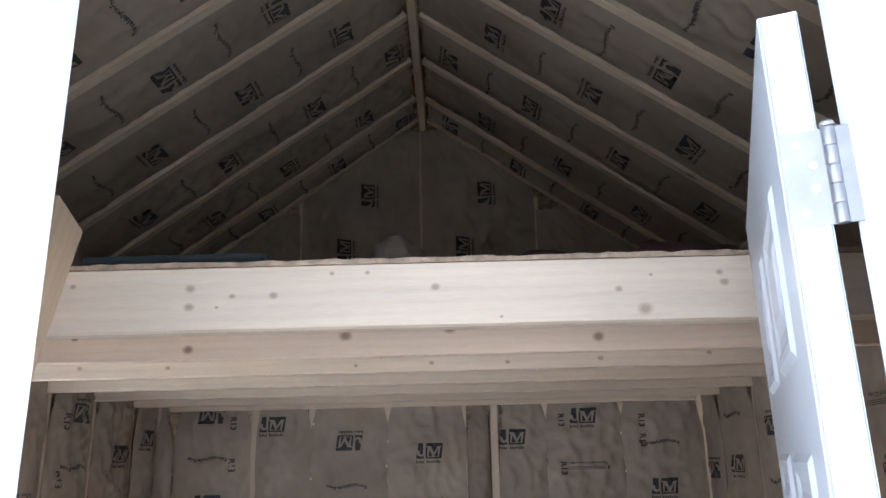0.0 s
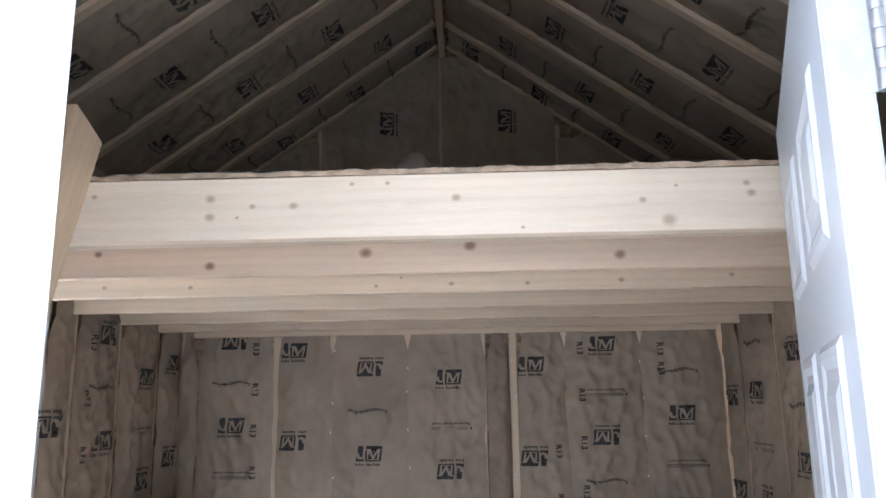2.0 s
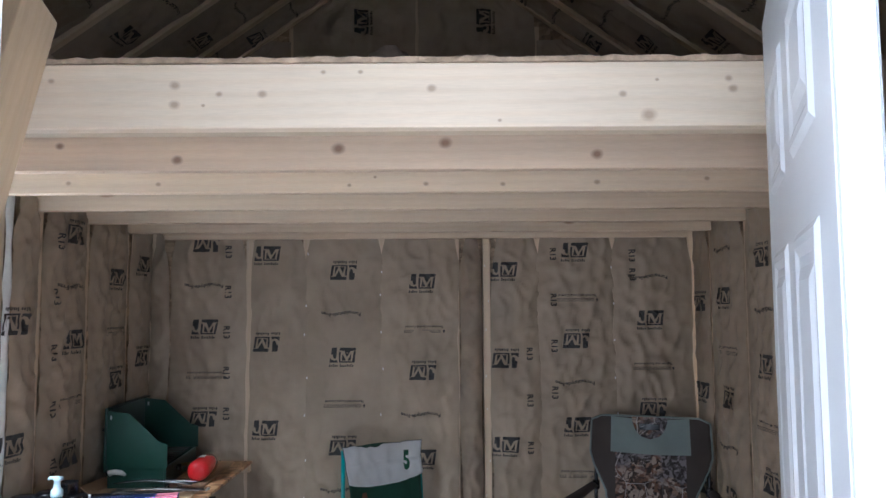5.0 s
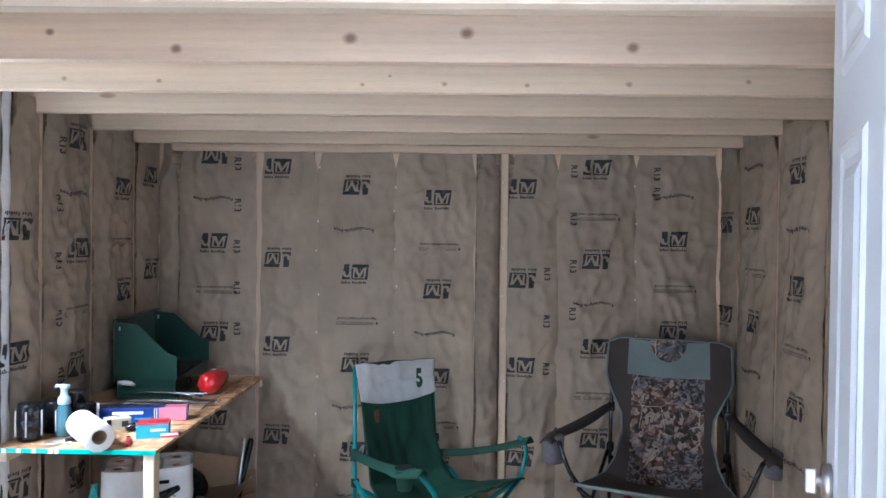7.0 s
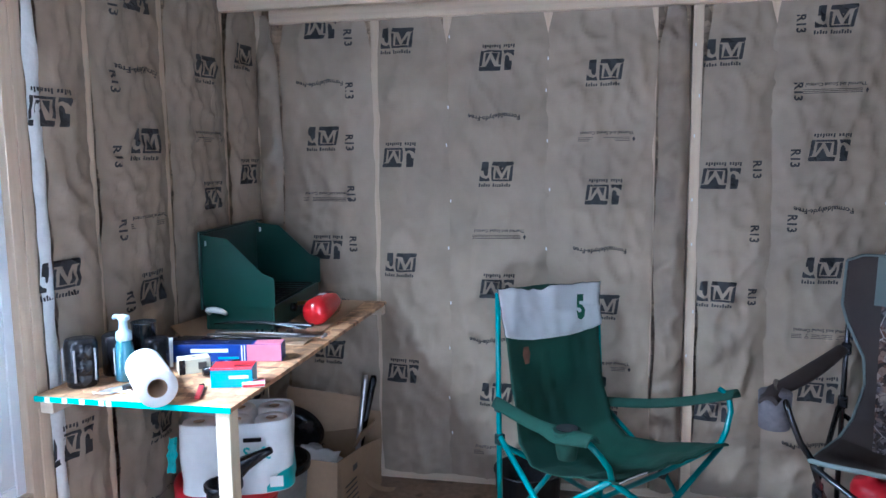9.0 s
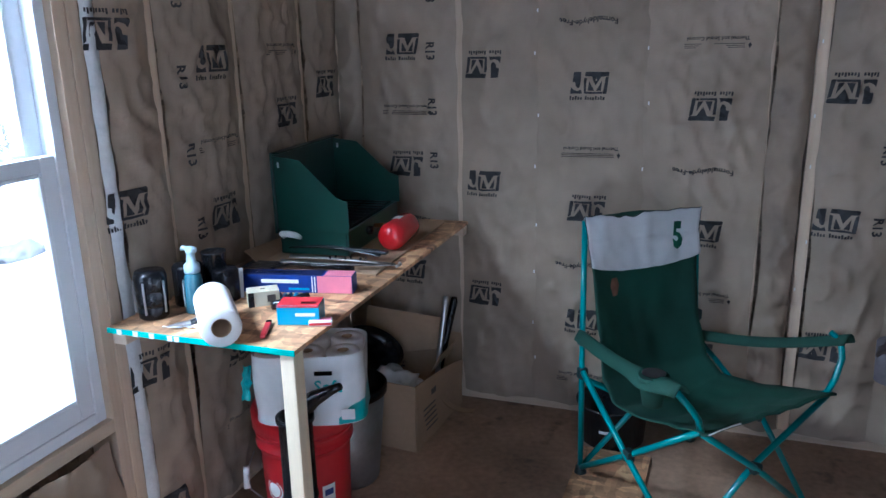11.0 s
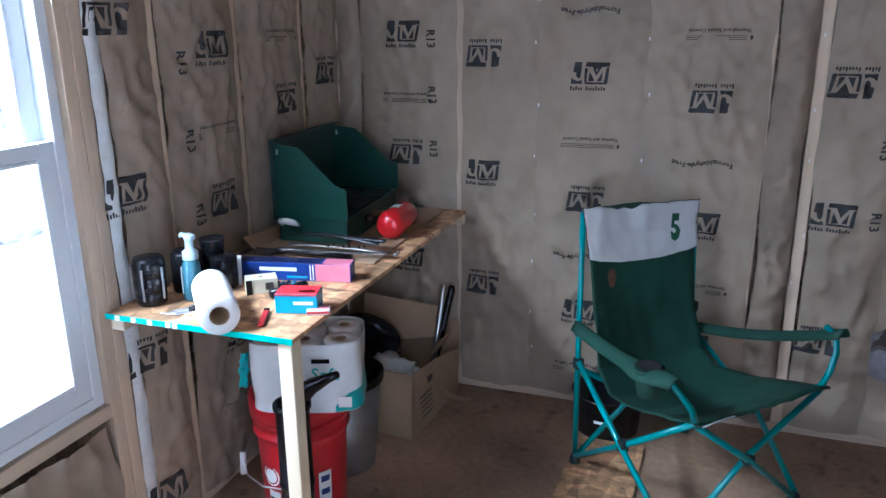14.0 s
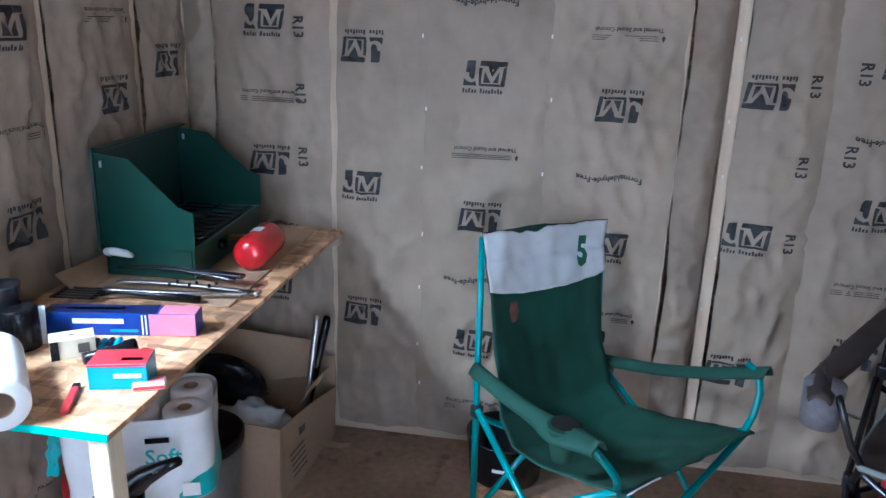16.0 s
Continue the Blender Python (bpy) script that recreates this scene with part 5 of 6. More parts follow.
pack = thing("toilet_roll_pack", "plastic-wrapped pack of white toilet rolls on a red bucket", "toilet paper", Matrix.Translation((-1.160, 3.155, 0.419)) @ Matrix.Rotation(radians(20), 4, "Z") @ Matrix.Diagonal((0.84, 0.86, 0.90, 1)))
for lay in range(2):
    for i in range(3):
        for j in range(2):
            bm = BM()
            lathe(bm, [(0.020, 0.003), (0.054, 0.003), (0.058, 0.010), (0.058, 0.104), (0.054, 0.111), (0.020, 0.111), (0.020, 0.003)], 26, (-0.122 + 0.122 * i, -0.061 + 0.122 * j, 0.122 * lay), caps=False)
            part("toilet_roll", bm, TISSUE, pack, smooth=True)
            if lay:
                bm = BM()
                lathe(bm, [(0.0205, 0.006), (0.0205, 0.110), (0.0185, 0.110), (0.0185, 0.006)], 18, (-0.122 + 0.122 * i, -0.061 + 0.122 * j, 0.122 * lay), caps=False)
                part("card_core", bm, CARD, pack)


def wrap_pt(s, z, puff=0.0):
    """Round the pack: a rounded rectangle, drawn in between the rolls."""
    a = 2 * math.pi * s
    c, si = math.cos(a), math.sin(a)
    x = 0.190 * math.copysign(abs(c) ** 0.45, c)
    y = 0.128 * math.copysign(abs(si) ** 0.45, si)
    n = 0.006 * noise.noise((x * 14, y * 14, z * 11)) + puff
    return Vector((x * (1 + n * 6), y * (1 + n * 6), z))


for nm, z0, z1, mt, pf, lab in (("wrap", 0.002, 0.236, WRAP, 0.001, "white printed film"), ("wrap_band", 0.004, 0.085, TEAL_FILM, 0.0014, "teal printed film")):
    bm = BM()
    if nm == "wrap":
        sheet(bm, lambda s, t, z0=z0, z1=z1, pf=pf: wrap_pt(s, z0 + (z1 - z0) * t, pf), 72, 12)
    else:
        sheet(bm, lambda s, t, z0=z0, z1=z1, pf=pf: wrap_pt(0.79 + 0.28 * s, z0 + (z1 - z0) * t * (0.25 + 0.75 * min(1, s * 2.2)) + 0.012 * math.sin(s * 9) * t, pf), 40, 8)
    part(nm, bm, mt, pack, lab, smooth=True)
bm = BM()
vs, fs = text_shape("Soft", 0.058, 0.001)
bv = [bm.verts.new((x + 0.075, -0.1405, 0.140 + y)) for x, y in vs]
for f in fs:
    bm.faces.new([bv[i] for i in f])
part("lettering", bm, TEAL_FILM, pack, "teal lettering")
bm = BM()
box(bm, (0.062, -0.1395, 0.186), (0.06, 0.002, 0.014))
part("print_bar", bm, BLACK, pack)
bm = BM()
box(bm, (0.138, -0.1405, 0.045), (0.045, 0.002, 0.035))
part("barcode_label", bm, WHITE_PL, pack)
bm = BM()
tip = Vector((-0.205, -0.05, 0.12))
sheet(bm, lambda s, t: tip + Vector((-0.03 * s + 0.012 * noise.noise((s * 3, t * 5, 1)), 0.05 * (t - 0.5) + 0.02 * noise.noise((s * 4, t * 4, 7)), 0.10 * (t - 0.5))), 6, 8)
part("loose_film", bm, TEAL_FILM, pack, "loose teal film end", smooth=True)

pump = thing("black_tube_pump", "black plastic tube with a lever handle on top", "hand pump", Matrix.Translation((-1.118, 2.975, 0.0)))
bm = BM()
lathe(bm, [(0.0, 0.0), (0.050, 0.0), (0.052, 0.01), (0.047, 0.02), (0.047, 0.24), (0.050, 0.243), (0.050, 0.250), (0.047, 0.253), (0.047, 0.475), (0.053, 0.480), (0.053, 0.494), (0.044, 0.494), (0.042, 0.46), (0.0, 0.46)], 30)
part("tube", bm, BLACK, pump, smooth=True)
bm = BM()
tube(bm, [(0.0, 0.0, 0.47), (0.02, 0.01, 0.515), (0.06, 0.015, 0.548), (0.105, 0.02, 0.574), (0.135, 0.02, 0.590)], [0.030, 0.030, 0.022, 0.014, 0.010], 12)
part("lever", bm, BLACK, pump, smooth=True)
bm = BM()
tube(bm, [(0.045, -0.015, 0.11), (0.075, -0.03, 0.08), (0.105, -0.01, 0.035), (0.135, 0.02, 0.012)], 0.008, 10)
part("hose", bm, GUNMETAL, pump, smooth=True)

pot = thing("metal_bin", "dull grey metal bin with a black rim", "bin", Matrix.Translation((-1.215, 3.46, 0.0)))
bm = BM()
lathe(bm, [(0.0, 0.0), (0.098, 0.0), (0.103, 0.008), (0.135, 0.34), (0.132, 0.34), (0.100, 0.02), (0.0, 0.02)], 36)
part("body", bm, GREY_POT, pot, smooth=True)
bm = BM()
lathe(bm, [(0.136, 0.325), (0.143, 0.328), (0.144, 0.352), (0.138, 0.357), (0.131, 0.352), (0.131, 0.33)], 36)
part("rim", bm, BLACK, pot, smooth=True)

# cardboard box of odds and ends
cb = thing("cardboard_box", "open battered brown cardboard box full of oddments", "cardboard box", Matrix.Translation((-1.209, 3.901, 0.0)) @ Matrix.Rotation(radians(-5), 4, "Z"))
BW, BD, BHh = 0.37, 0.44, 0.262


def warp(v, amp=0.006):
    return v + Vector((amp * noise.noise((v.y * 6, v.z * 6, 1)), amp * noise.noise((v.x * 6, v.z * 6, 5)), 0))


for nm, fn in (("front", lambda s, t: Vector((-BW / 2 + BW * s, -BD / 2, 0.004 + BHh * t))), ("back", lambda s, t: Vector((-BW / 2 + BW * s, BD / 2, 0.004 + (BHh + 0.05) * t))),
               ("side", lambda s, t: Vector((-BW / 2, -BD / 2 + BD * s, 0.004 + BHh * t))),
               ("side", lambda s, t: Vector((BW / 2 + 0.015 * math.sin(3 * s) * t, -BD / 2 + BD * s, 0.004 + (BHh - 0.07 * s * s) * t))),
               ("base", lambda s, t: Vector((-BW / 2 + BW * s, -BD / 2 + BD * t, 0.004)))):
    bm = BM()
    sheet(bm, lambda s, t, fn=fn: warp(fn(s, t)), 14, 10, 0.004)
    part(nm, bm, CARD, cb)
bm = BM()
sheet(bm, lambda s, t: Vector((-BW / 2 + 0.02 + 0.30 * s, 0.02 + 0.14 * s + 0.05 * t, BHh - 0.02 + 0.20 * t * (1 - 0.45 * s) + 0.02 * s)), 12, 8, 0.004)
part("flap", bm, CARD, cb, "raised brown flap")
bm = BM()
sheet(bm, lambda s, t: Vector((BW / 2 - 0.05 + 0.045 * s, 0.02 + 0.16 * t, BHh - 0.05 + 0.08 * s)), 6, 6, 0.004)
part("flap", bm, CARD, cb)
for k in range(5):
    bm = BM()
    box(bm, (BW / 2 + 0.020, -0.14 + 0.005 * k, 0.16 - 0.022 * k), (0.001, 0.10, 0.006))
    part("print_bar", bm, INK_PALE, cb)
bm = BM()
box(bm, (BW / 2 + 0.020, -0.10, 0.205), (0.001, 0.040, 0.022))
part("print_mark", bm, INK_PALE, cb)
bm = BM()
sheet(bm, lambda s, t: Vector((BW / 2 + 0.004 + 0.0 * s, -BD / 2 - 0.001 - 0.02 * s + 0.02, 0.01 + 0.24 * t)), 2, 12)
for v in bm.verts:
    v.co.x += 0.002
part("tape", bm, CLEAR, cb, "crinkled clear packing tape")
bm = BM()
sheet(bm, lambda s, t: Vector((BW / 2 + 0.010 + 0.07 * t * t, -0.02 + 0.16 * t + 0.035 * s, 0.008 + 0.13 * (1 - t) * (0.25 + 0.75 * (1 - t)))), 3, 14, 0.002)
part("torn_strip", bm, CARD, cb, "torn strip hanging from the side")
pan = thing("black_skillet", "round black pan upright in a cardboard box", "pan", Matrix.Translation((-1.30, 3.80, 0.012)) @ Matrix.Rotation(radians(-65), 4, "X"))
bm = BM()
lathe(bm, [(0.0, 0.0), (0.105, 0.0), (0.125, 0.04), (0.122, 0.042), (0.102, 0.006), (0.0, 0.006)], 32, (0.0, -0.23, 0.16))
part("body", bm, BLACK, pan, smooth=True)
bag = thing("plastic_bag", "crumpled white plastic bag in a cardboard box", "plastic bag", Matrix.Translation((-1.19, 3.80, 0.010)))
bm = BM()
bmesh.ops.create_icosphere(bm, subdivisions=4, radius=1)
for v in bm.verts:
    n = 1 + 0.35 * noise.noise(v.co * 2.4) + 0.2 * noise.noise(v.co * 7)
    v.co = Vector((v.co.x * 0.13 * n, v.co.y * 0.10 * n, 0.13 + v.co.z * 0.115 * n))
part("bag", bm, WRAP, bag, smooth=True)
for nm, lab, x0, y0, x1, y1, z1, r, mt in (("steel_pipe", "bright steel pipe standing in a cardboard box", -1.075, 3.93, -1.05, 4.045, 0.475, 0.011, STEEL),
                                          ("black_hammer_handle", "black rubber tool handle standing in a box", -1.10, 3.98, -1.025, 4.075, 0.465, 0.014, BLACK)):
    ob = thing(nm, lab, "tool", Matrix.Translation((x0, y0, 0.012)))
    bm = BM()
    tube(bm, [(0, 0, 0), ((x1 - x0) * 0.5, (y1 - y0) * 0.5, z1 * 0.5), (x1 - x0, y1 - y0, z1 - 0.02), ((x1 - x0) * 1.02, (y1 - y0) * 1.02, z1)], [r * 0.9, r, r * 1.1, r * 0.8], 12)
    part("shaft", bm, mt, ob, smooth=True)

# ---- floor oddments ----
ob = thing("strand_board_offcut", "pale strand-board offcut lying on the floor", "board", Matrix.Translation((-0.36, 3.30, 0.0)) @ Matrix.Rotation(radians(-2), 4, "Z"))
bm = BM()
box(bm, (0, 0, 0.006), (0.245, 1.15, 0.011), 0.001)
part("board", bm, OSB_PALE, ob)
pt = thing("black_pot", "black enamel pot on the floor behind a chair", "pot", Matrix.Translation((-0.372, 3.995, 0.0)))
bm = BM()
lathe(bm, [(0.0, 0.0), (0.112, 0.0), (0.120, 0.008), (0.130, 0.15), (0.136, 0.153), (0.136, 0.160), (0.128, 0.160), (0.116, 0.012), (0.0, 0.012)], 36)
part("body", bm, BLACK, pt, smooth=True)
bm = BM()
sheet(bm, lambda s, t: Vector((0.1285 * math.cos(radians(255 + 32 * s)), 0.1285 * math.sin(radians(255 + 32 * s)), 0.075 + 0.012 * t)), 8, 2)
part("name_bar", bm, WHITE_PL, pt)
cap = thing("bottle_cap", "white plastic bottle cap on the floor", "bottle cap", Matrix.Translation((-0.93, 3.16, 0.0)))
bm = BM()
lathe(bm, [(0.0, 0.0), (0.014, 0.0), (0.015, 0.002), (0.015, 0.011), (0.013, 0.013), (0.0, 0.013)], 20)
part("cap", bm, WHITE_PL, cap, smooth=True)
rd = thing("red_fuel_can", "red metal canister on the floor under a chair", "canister", Matrix.Translation((0.815, 3.86, 0.0)))
bm = BM()
lathe(bm, [(0.0, 0.0), (0.062, 0.0), (0.066, 0.006), (0.066, 0.24), (0.056, 0.262), (0.022, 0.272), (0.020, 0.295), (0.0, 0.296)], 30)
part("body", bm, RED_PLASTIC, rd, smooth=True)

# ---- green folding chair ----
gm = Matrix.Translation((-0.09, 3.70, 0.0)) @ Matrix.Rotation(radians(45), 4, "Z")
gc = thing("folding_camp_chair", "green canvas folding camp chair with a teal frame and white headband", "chair", gm)
TR = 0.0098
for sx in (-1, 1):
    for nm, pts in (("back_post", [(sx * 0.25, 0.25, 0.03), (sx * 0.248, 0.262, 0.5), (sx * 0.238, 0.280, 0.905 if sx < 0 else 0.875)]),
                    ("side_strut", [(sx * 0.252, 0.25, 0.03), (sx * 0.27, -0.03, 0.232), (sx * 0.255, -0.285, 0.43)]),
                    ("side_strut", [(sx * 0.262, -0.25, 0.02), (sx * 0.285, -0.03, 0.228), (sx * 0.262, 0.235, 0.40)]),
                    ("front_strut", [(sx * 0.25, -0.25, 0.02), (0, -0.262 - sx * 0.009, 0.235), (-sx * 0.25, -0.288, 0.425)]),
                    ("back_strut", [(sx * 0.25, 0.25, 0.03), (0, 0.262 + sx * 0.009, 0.21), (-sx * 0.25, 0.25, 0.37)]),
                    ("arm_support", [(sx * 0.25, -0.285, 0.43), (sx * 0.270, -0.292, 0.475), (sx * 0.300, -0.285, 0.518 + 0.012 * (sx > 0)), (sx * 0.318, -0.262, 0.547 + 0.028 * (sx > 0)), (sx * 0.318, -0.225, 0.558 + 0.032 * (sx > 0))])):
        bm = BM()
        tube(bm, pts, TR, 12)
        part(nm, bm, TEAL, gc, smooth=True)
    for x, y, z in ((0.25, -0.25, 0.012), (0.25, 0.25, 0.016)):
        bm = BM()
        lathe(bm, [(0.0, -0.012), (0.020, -0.012), (0.022, -0.006), (0.017, 0.018), (0.012, 0.024), (0.0, 0.024)], 14, (sx * x, y, z))
        part("foot", bm, RUBBER, gc, smooth=True)
    for x, y, z, ry in ((0.278, -0.03, 0.231, 0), (0.249, 0.255, 0.385, 0), (0.249, 0.258, 0.505, 0)):
        bm = BM()
        box(bm, (sx * x, y, z), (0.030, 0.030, 0.040), 0.006)
        part("joint", bm, RUBBER, gc)
for y in (-0.262, 0.262):
    bm = BM()
    box(bm, (0, y, 0.235 if y < 0 else 0.21), (0.036, 0.034, 0.030), 0.006)
    part("joint", bm, RUBBER, gc)


def gseat(s, t):
    """Seat and back in one sling: s across, t from the front edge to the top."""
    x = 2 * s - 1
    keys = [(0.0, -0.300, 0.432, 0.265, 0.0), (0.12, -0.20, 0.402, 0.262, 0.35), (0.30, -0.02, 0.352, 0.255, 0.9), (0.42, 0.11, 0.338, 0.235, 1.0), (0.50, 0.175, 0.385, 0.226, 0.9), (0.62, 0.215, 0.52, 0.217, 0.7),
            (0.80, 0.250, 0.71, 0.222, 0.5), (0.92, 0.272, 0.83, 0.228, 0.3), (1.0, 0.282, 0.912, 0.240, 0.15)]
    for a, b in zip(keys, keys[1:]):
        if t <= b[0] + 1e-9:
            f = (t - a[0]) / (b[0] - a[0])
            f = f * f * (3 - 2 * f) * 0.5 + f * 0.5
            y, z, w, sag = (a[i] + (b[i] - a[i]) * f for i in range(1, 5))
            break
    d = sag * 0.055 * (1 - x * x)
    back = min(1, max(0, (t - 0.42) / 0.15))
    wr = 0.009 * noise.noise((x * 2.2, t * 9, 4)) + 0.006 * noise.noise((x * 6 + t * 3, t * 5, 9)) + 0.004 * noise.noise((x * 4 - t * 9, t * 16, 2))
    top = (0.006 * x * x - 0.030 * max(0, x)) * max(0, (t - 0.7) / 0.3)
    return Vector((x * w, y + d * back * 0.8 + wr * back, z - d * (1 - back) + wr * (1 - back) + top))


bm = BM()
sheet(bm, gseat, 26, 64, 0.003)
part("sling_seat", bm, GREEN_CLOTH, gc, smooth=True)
bm = BM()
HB = lambda s, t: (0.845 - 0.035 * (1 - (2 * s - 1) ** 2)) + t * (0.155 + 0.035 * (1 - (2 * s - 1) ** 2))
def band_pt(s, t):
    """The headband: pulled over the top of the back, with a slack, crumpled upper edge."""
    slack = t ** 3 * (0.016 * noise.noise((s * 4.5, 3, 1)) + 0.007 * noise.noise((s * 13, 5, 1)) - 0.016 * math.exp(-((s - 0.42) / 0.22) ** 2) + 0.014 * max(0, s - 0.85) / 0.15)
    fold = 0.005 * noise.noise((s * 5, t * 4, 2)) + 0.004 * noise.noise((s * 12 + t * 3, t * 8, 6))
    return gseat(s, min(1.0, HB(s, t))) + Vector(((2 * s - 1) * 0.008, -0.009 + fold, 0.004 * t + slack))


sheet(bm, band_pt, 40, 18, 0.004)
band = part("headband", bm, WHITE_CLOTH, gc, "white canvas headband", smooth=True)
bm = BM()
tube(bm, [band_pt(0.0, k / 8) + Vector((0, -0.003, 0)) for k in range(8)] + [band_pt(k / 40, 1.0) + Vector((0, -0.003, 0.001)) for k in range(41)] + [band_pt(1.0, 1 - k / 8) + Vector((0, -0.003, 0)) for k in range(1, 8)], 0.0018, 6)
part("seam", bm, RUBBER, band, "dark stitched edge")
bm = BM()
sheet(bm, lambda s, t: band_pt(0.30 + 0.18 * s, 1.0) + Vector((0, 0.006, -0.02 + 0.030 * t * math.sin(math.pi * (0.1 + 0.8 * s)))), 8, 4, 0.002)
part("green_lining", bm, GREEN_CLOTH, band, "green cloth showing over the edge", smooth=True)
vs, fs = text_shape("5", 0.078, 0.0035)
bm = BM()
bv = []
for x, y in vs:
    s = 0.80 + x / 0.46
    p = gseat(s, 0.908 + y / 0.62)
    bv.append(bm.verts.new(p + Vector((0, -0.0205, 0.002))))
for f in fs:
    bm.faces.new([bv[i] for i in f])
part("numeral", bm, NUMERAL, gc, "green numeral")
bm = BM()
sheet(bm, lambda s, t: gseat(0.22 + 0.07 * (s - 0.5) * (1.2 - abs(t - 0.5)), 0.755 + 0.055 * (t - 0.5)) + Vector((0, -0.0045, 0)), 6, 6)
part("stain", bm, STAIN, gc, "rusty stain", smooth=True)
bm = BM()
tube(bm, [gseat(k / 20, 0.0) + Vector((0, -0.003, -0.001)) for k in range(21)], 0.0045, 8)
part("front_hem", bm, GREEN_CLOTH, gc, smooth=True)
bm = BM()
tube(bm, [gseat(0.04 + k * 0.032, 0.0) + Vector((0, -0.007, 0.001 + 0.003 * noise.noise((k, 0, 0)))) for k in range(8)], 0.0024, 6)
part("frayed_edge", bm, WHITE_CLOTH, gc, "frayed pale hem")
for sx in (-1, 1):
    bm = BM()
    sheet(bm, lambda s, t, sx=sx: Vector((sx * (0.255 + 0.072 * t) + (s - 0.5) * (0.055 + 0.055 * (sx < 0) * math.exp(-((t - 0.77) / 0.14) ** 2)), 0.262 - 0.545 * t, (0.540 if sx < 0 else 0.445) + (0.046 if sx < 0 else 0.158) * t - 0.02 * math.sin(math.pi * t) - 0.030 * abs(2 * s - 1) ** 2)), 10, 26, 0.006)
    arm = part("armrest", bm, GREEN_CLOTH, gc, smooth=True)
    if sx < 0:
        bm = BM()
        lathe(bm, [(0.042, 0.0), (0.045, 0.002), (0.043, -0.006), (0.036, -0.045), (0.030, -0.088), (0.0, -0.092), (0.027, -0.084), (0.038, -0.006)], 24, (-0.312, -0.158, 0.560))
        for v in bm.verts:
            v.co.x += 0.004 * noise.noise((v.co.z * 30, v.co.y * 25, 3))
            v.co.y += 0.005 * noise.noise((v.co.z * 25, v.co.x * 25, 8))
        part("cup_holder", bm, GREEN_CLOTH, arm, "hanging canvas cup holder", smooth=True)
        # flat black disc paints the shade inside the cup holder's mouth
        bm = BM()
        lathe(bm, [(0.0, 0.0), (0.034, 0.0), (0.034, 0.0015), (0.0, 0.0015)], 24, (-0.312, -0.158, 0.5655))
        part("cup_opening", bm, BLACK, arm)

# ---- camouflage folding chair ----
cmx = Matrix.Translation((0.93, 3.70, 0.0)) @ Matrix.Rotation(radians(-19.5), 4, "Z")
cc = thing("folding_camp_chair", "wide brown camp chair with a camouflage centre and grey frame", "chair", cmx)


def cseat(s, t):
    x = 2 * s - 1
    keys = [(0.0, -0.335, 0.468, 0.325, 0.0), (0.10, -0.27, 0.450, 0.322, 0.3), (0.26, -0.08, 0.415, 0.305, 0.8), (0.40, 0.10, 0.400, 0.270, 0.8), (0.47, 0.175, 0.45, 0.235, 0.7), (0.58, 0.215, 0.57, 0.205, 0.5), (0.66, 0.232, 0.66, 0.212, 0.45),
            (0.78, 0.258, 0.78, 0.272, 0.35), (0.84, 0.268, 0.84, 0.290, 0.3), (1.0, 0.292, 1.018, 0.283, 0.2)]
    for a, b in zip(keys, keys[1:]):
        if t <= b[0] + 1e-9:
            f = (t - a[0]) / (b[0] - a[0])
            f = f * f * (3 - 2 * f) * 0.5 + f * 0.5
            y, z, w, sag = (a[i] + (b[i] - a[i]) * f for i in range(1, 5))
            break
    d = sag * 0.055 * (1 - x * x)
    back = min(1, max(0, (t - 0.40) / 0.15))
    wr = 0.004 * noise.noise((x * 3, t * 8, 24)) + 0.003 * noise.noise((x * 7 + t * 4, t * 6, 19))
    fx = -0.030 * (1 - x * x) * max(0, 1 - t / 0.08) if t < 0.08 else 0
    corner = -0.022 * max(0, abs(x) - 0.82) / 0.18 * max(0, (t - 0.9) / 0.1)
    return Vector((x * w, y + d * back * 0.8 + wr * back + fx, z - d * (1 - back) + wr * (1 - back) + corner))


bm = BM()
sheet(bm, cseat, 30, 70, 0.004)
part("sling_seat", bm, BROWN_CLOTH, cc, smooth=True)
N0 = Vector((0, -0.0045, 0.001))
bm = BM()
sheet(bm, lambda s, t: cseat(0.5 + (s - 0.5) * 2 * 0.168 / max(0.2, cseat(1, 0.12 + 0.73 * t).x) * 0.5, 0.12 + 0.73 * t) + N0 + Vector((0, 0, 0.003)), 22, 50)
part("centre_panel", bm, CAMO, cc, "camouflage printed canvas", smooth=True)
bm = BM()
sheet(bm, lambda s, t: cseat(0.5 + (s - 0.5) * 0.66, 0.845 + 0.148 * t - 0.012 * math.cos((s - 0.5) * 3)) + N0 + Vector((0, -0.001, 0)), 16, 10)
part("head_panel", bm, GREY_CLOTH, cc, "grey-green head panel", smooth=True)
bm = BM()
sheet(bm, lambda s, t: cseat(0.5 + (s - 0.5) * 0.30 * math.sqrt(max(0.0, 1 - (1 - t) ** 2.4)), 0.905 + 0.09 * t) + N0 + Vector((0, -0.004, 0)), 14, 10)
badge = part("badge_patch", bm, CAMO, cc, "camouflage half-round patch", smooth=True)
bm = BM()
sheet(bm, lambda s, t: cseat(0.5 + (s - 0.5) * 0.17, 0.938 + 0.022 * t) + N0 + Vector((0, -0.0065, 0)), 6, 2)
part("logo_bar", bm, BLACK, badge)
for side in (0, 1):
    bm = BM()
    tube(bm, [cseat(side, k / 60) + Vector((0, -0.003, 0)) for k in range(61)], 0.005, 8)
    part("piping", bm, GREY_CLOTH, cc, "grey-green piping", smooth=True)
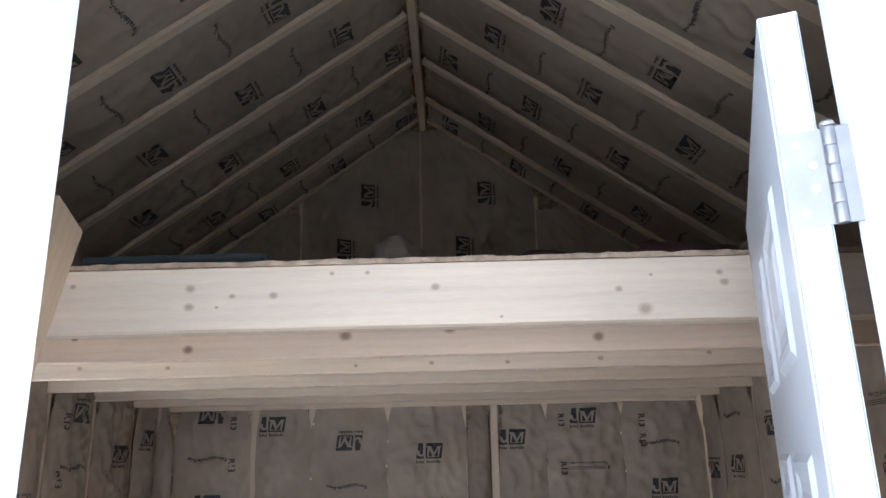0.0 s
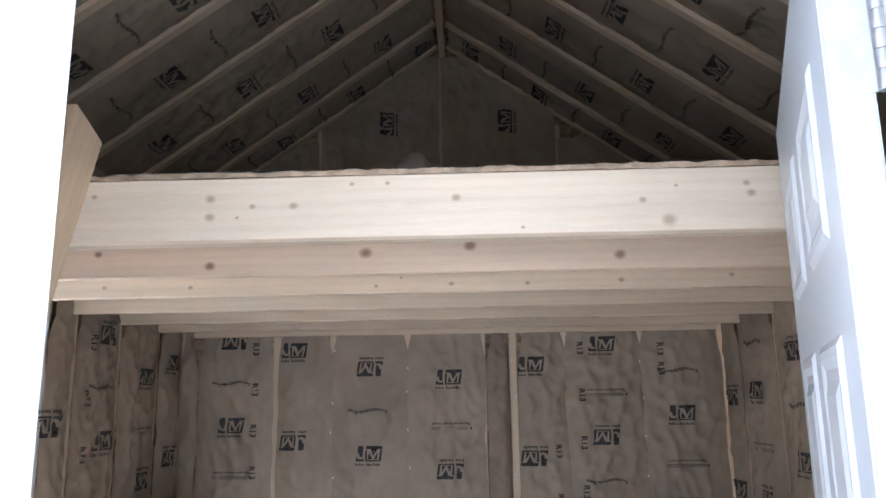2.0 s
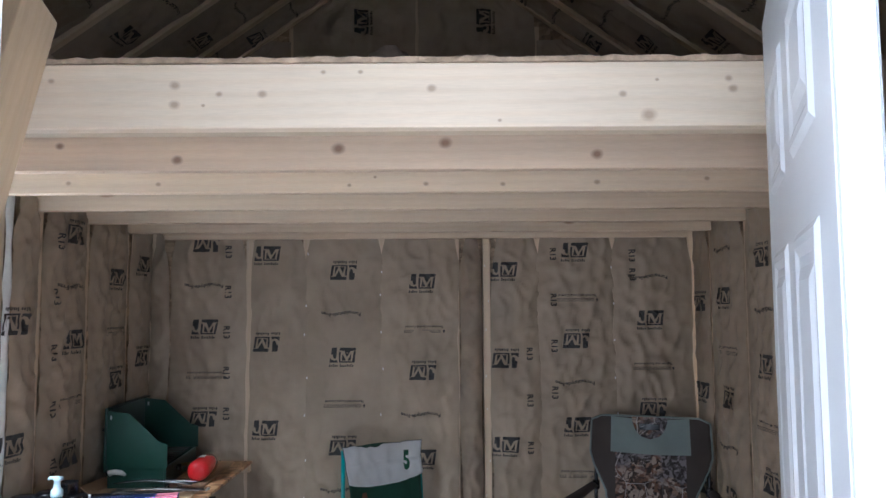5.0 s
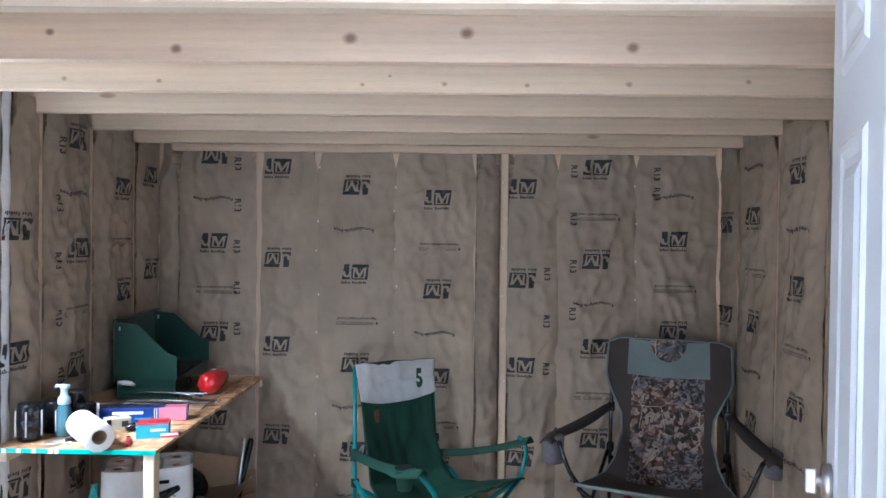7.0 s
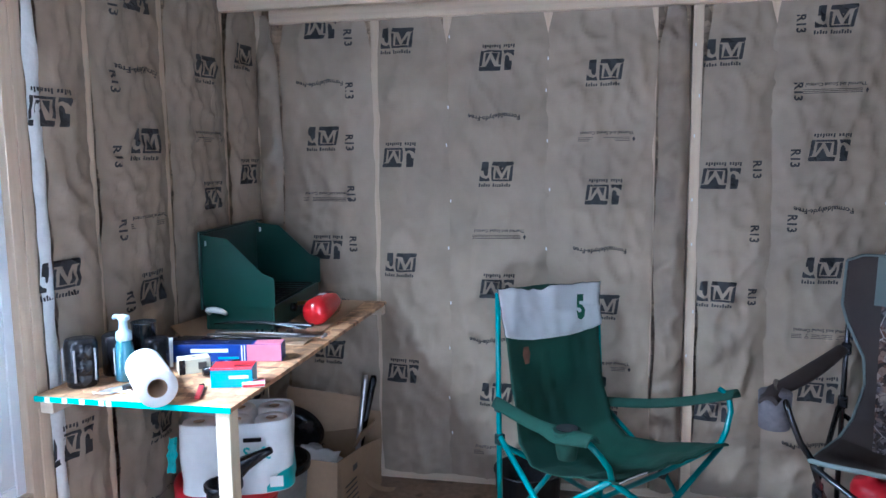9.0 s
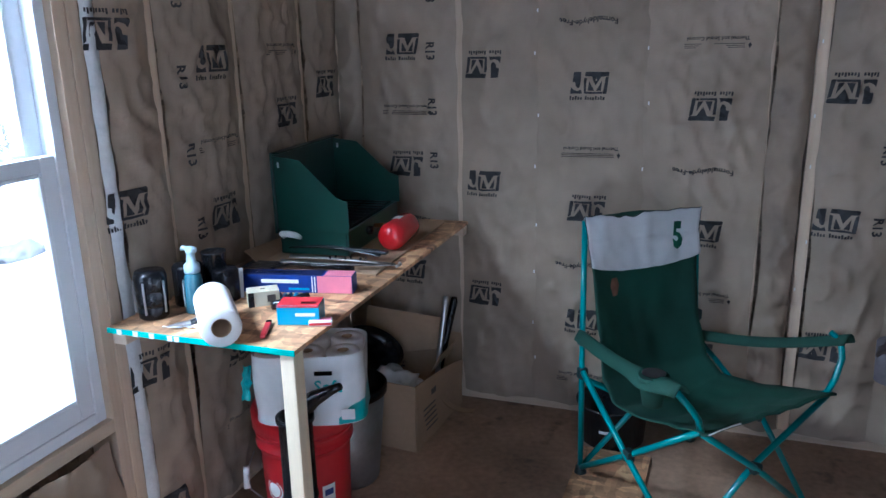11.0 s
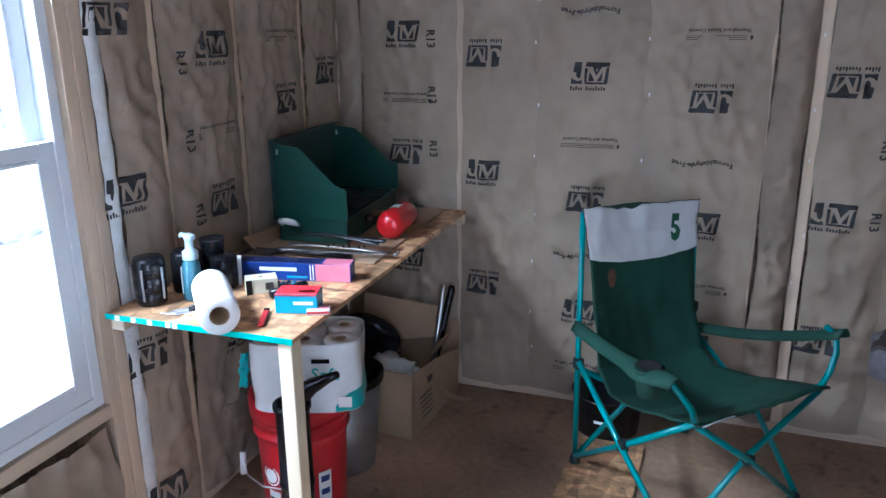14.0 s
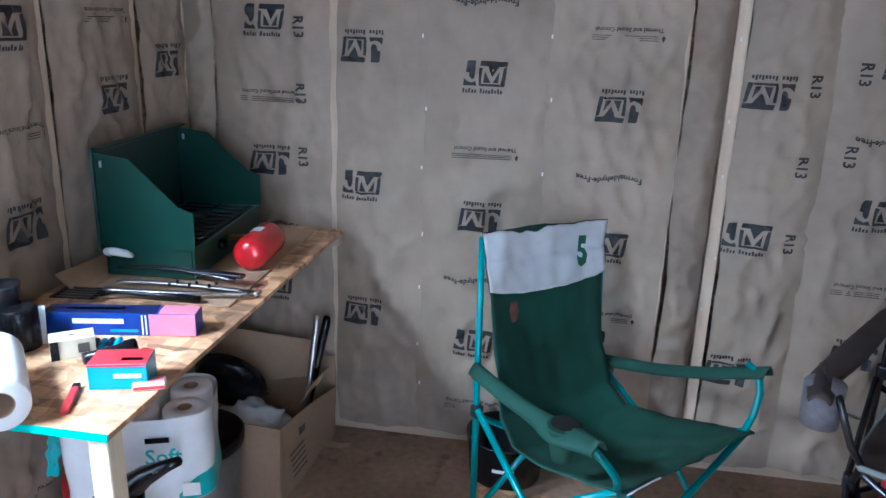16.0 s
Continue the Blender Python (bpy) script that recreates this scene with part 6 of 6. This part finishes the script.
for tt in (0.0, 1.0):
    bm = BM()
    tube(bm, [cseat(k / 24, tt) + Vector((0, -0.004, 0)) for k in range(25)], 0.008 if tt == 0 else 0.005, 8)
    part("piping", bm, GREY_CLOTH, cc, "grey-green piping", smooth=True)
for sx in (-1, 1):
    for nm, pts in (("back_post", [(sx * 0.275, 0.30, 0.03), (sx * 0.272, 0.302, 0.6), (sx * 0.262, 0.310, 0.99)]),
                    ("side_strut", [(sx * 0.285, 0.29, 0.03), (sx * 0.31, -0.02, 0.25), (sx * 0.318, -0.32, 0.462)]),
                    ("side_strut", [(sx * 0.30, -0.30, 0.02), (sx * 0.325, -0.02, 0.245), (sx * 0.285, 0.29, 0.45)]),
                    ("front_strut", [(sx * 0.30, -0.30, 0.02), (0, -0.325 - sx * 0.010, 0.24), (-sx * 0.315, -0.345, 0.455)]),
                    ("back_strut", [(sx * 0.275, 0.31, 0.03), (0, 0.32 + sx * 0.010, 0.24), (-sx * 0.272, 0.31, 0.42)]),
                    ("arm_support", [(sx * 0.318, -0.330, 0.468), (sx * 0.350, -0.345, 0.52), (sx * 0.375, -0.360, 0.59), (sx * 0.395, -0.350, 0.640), (sx * 0.43, -0.31, 0.656), (sx * 0.44, -0.20, 0.655)])):
        bm = BM()
        tube(bm, pts, 0.0095, 12)
        part(nm, bm, GUNMETAL, cc, smooth=True)
    for y in (-0.30, 0.30):
        bm = BM()
        lathe(bm, [(0.0, 0.0), (0.024, 0.0), (0.026, 0.006), (0.018, 0.034), (0.0, 0.034)], 14, (sx * 0.30 if y < 0 else sx * 0.275, y, 0.0))
        part("foot", bm, BLACK, cc, smooth=True)
    for x, y, z in ((0.318, -0.02, 0.248), (0.272, 0.302, 0.47), (0.270, 0.304, 0.67)):
        bm = BM()
        box(bm, (sx * x, y, z), (0.034, 0.034, 0.045), 0.006)
        part("joint", bm, BLACK, cc)
    bm = BM()
    sheet(bm, lambda s, t, sx=sx: Vector((sx * (0.285 + 0.150 * min(1, t * 1.25)) + (s - 0.5) * (0.055 + 0.028 * math.sin(math.pi * min(1, t))), 0.295 - 0.715 * t, 0.685 - 0.035 * math.sin(math.pi * min(1, t * 1.4) * 0.5) + 0.018 * t - 0.018 * abs(2 * s - 1) ** 2)), 8, 28, 0.008)
    arm = part("armrest", bm, BROWN_CLOTH, cc, smooth=True)
    bm = BM()
    lathe(bm, [(0.046, 0.004), (0.049, 0.0), (0.045, -0.11), (0.0, -0.114), (0.040, -0.105), (0.043, 0.0)], 24, (sx * 0.428, -0.315, 0.655)) if sx < 0 else lathe(bm, [(0.046, 0.002), (0.049, 0.0), (0.045, -0.11), (0.0, -0.114), (0.040, -0.105), (0.043, 0.0)], 24, (sx * 0.455, -0.16, 0.65))
    part("cup_holder", bm, MESH_CLOTH, arm, "grey mesh cup holder", smooth=True)
bm = BM()
box(bm, (0, -0.327, 0.24), (0.04, 0.036, 0.03), 0.006)
part("joint", bm, BLACK, cc)
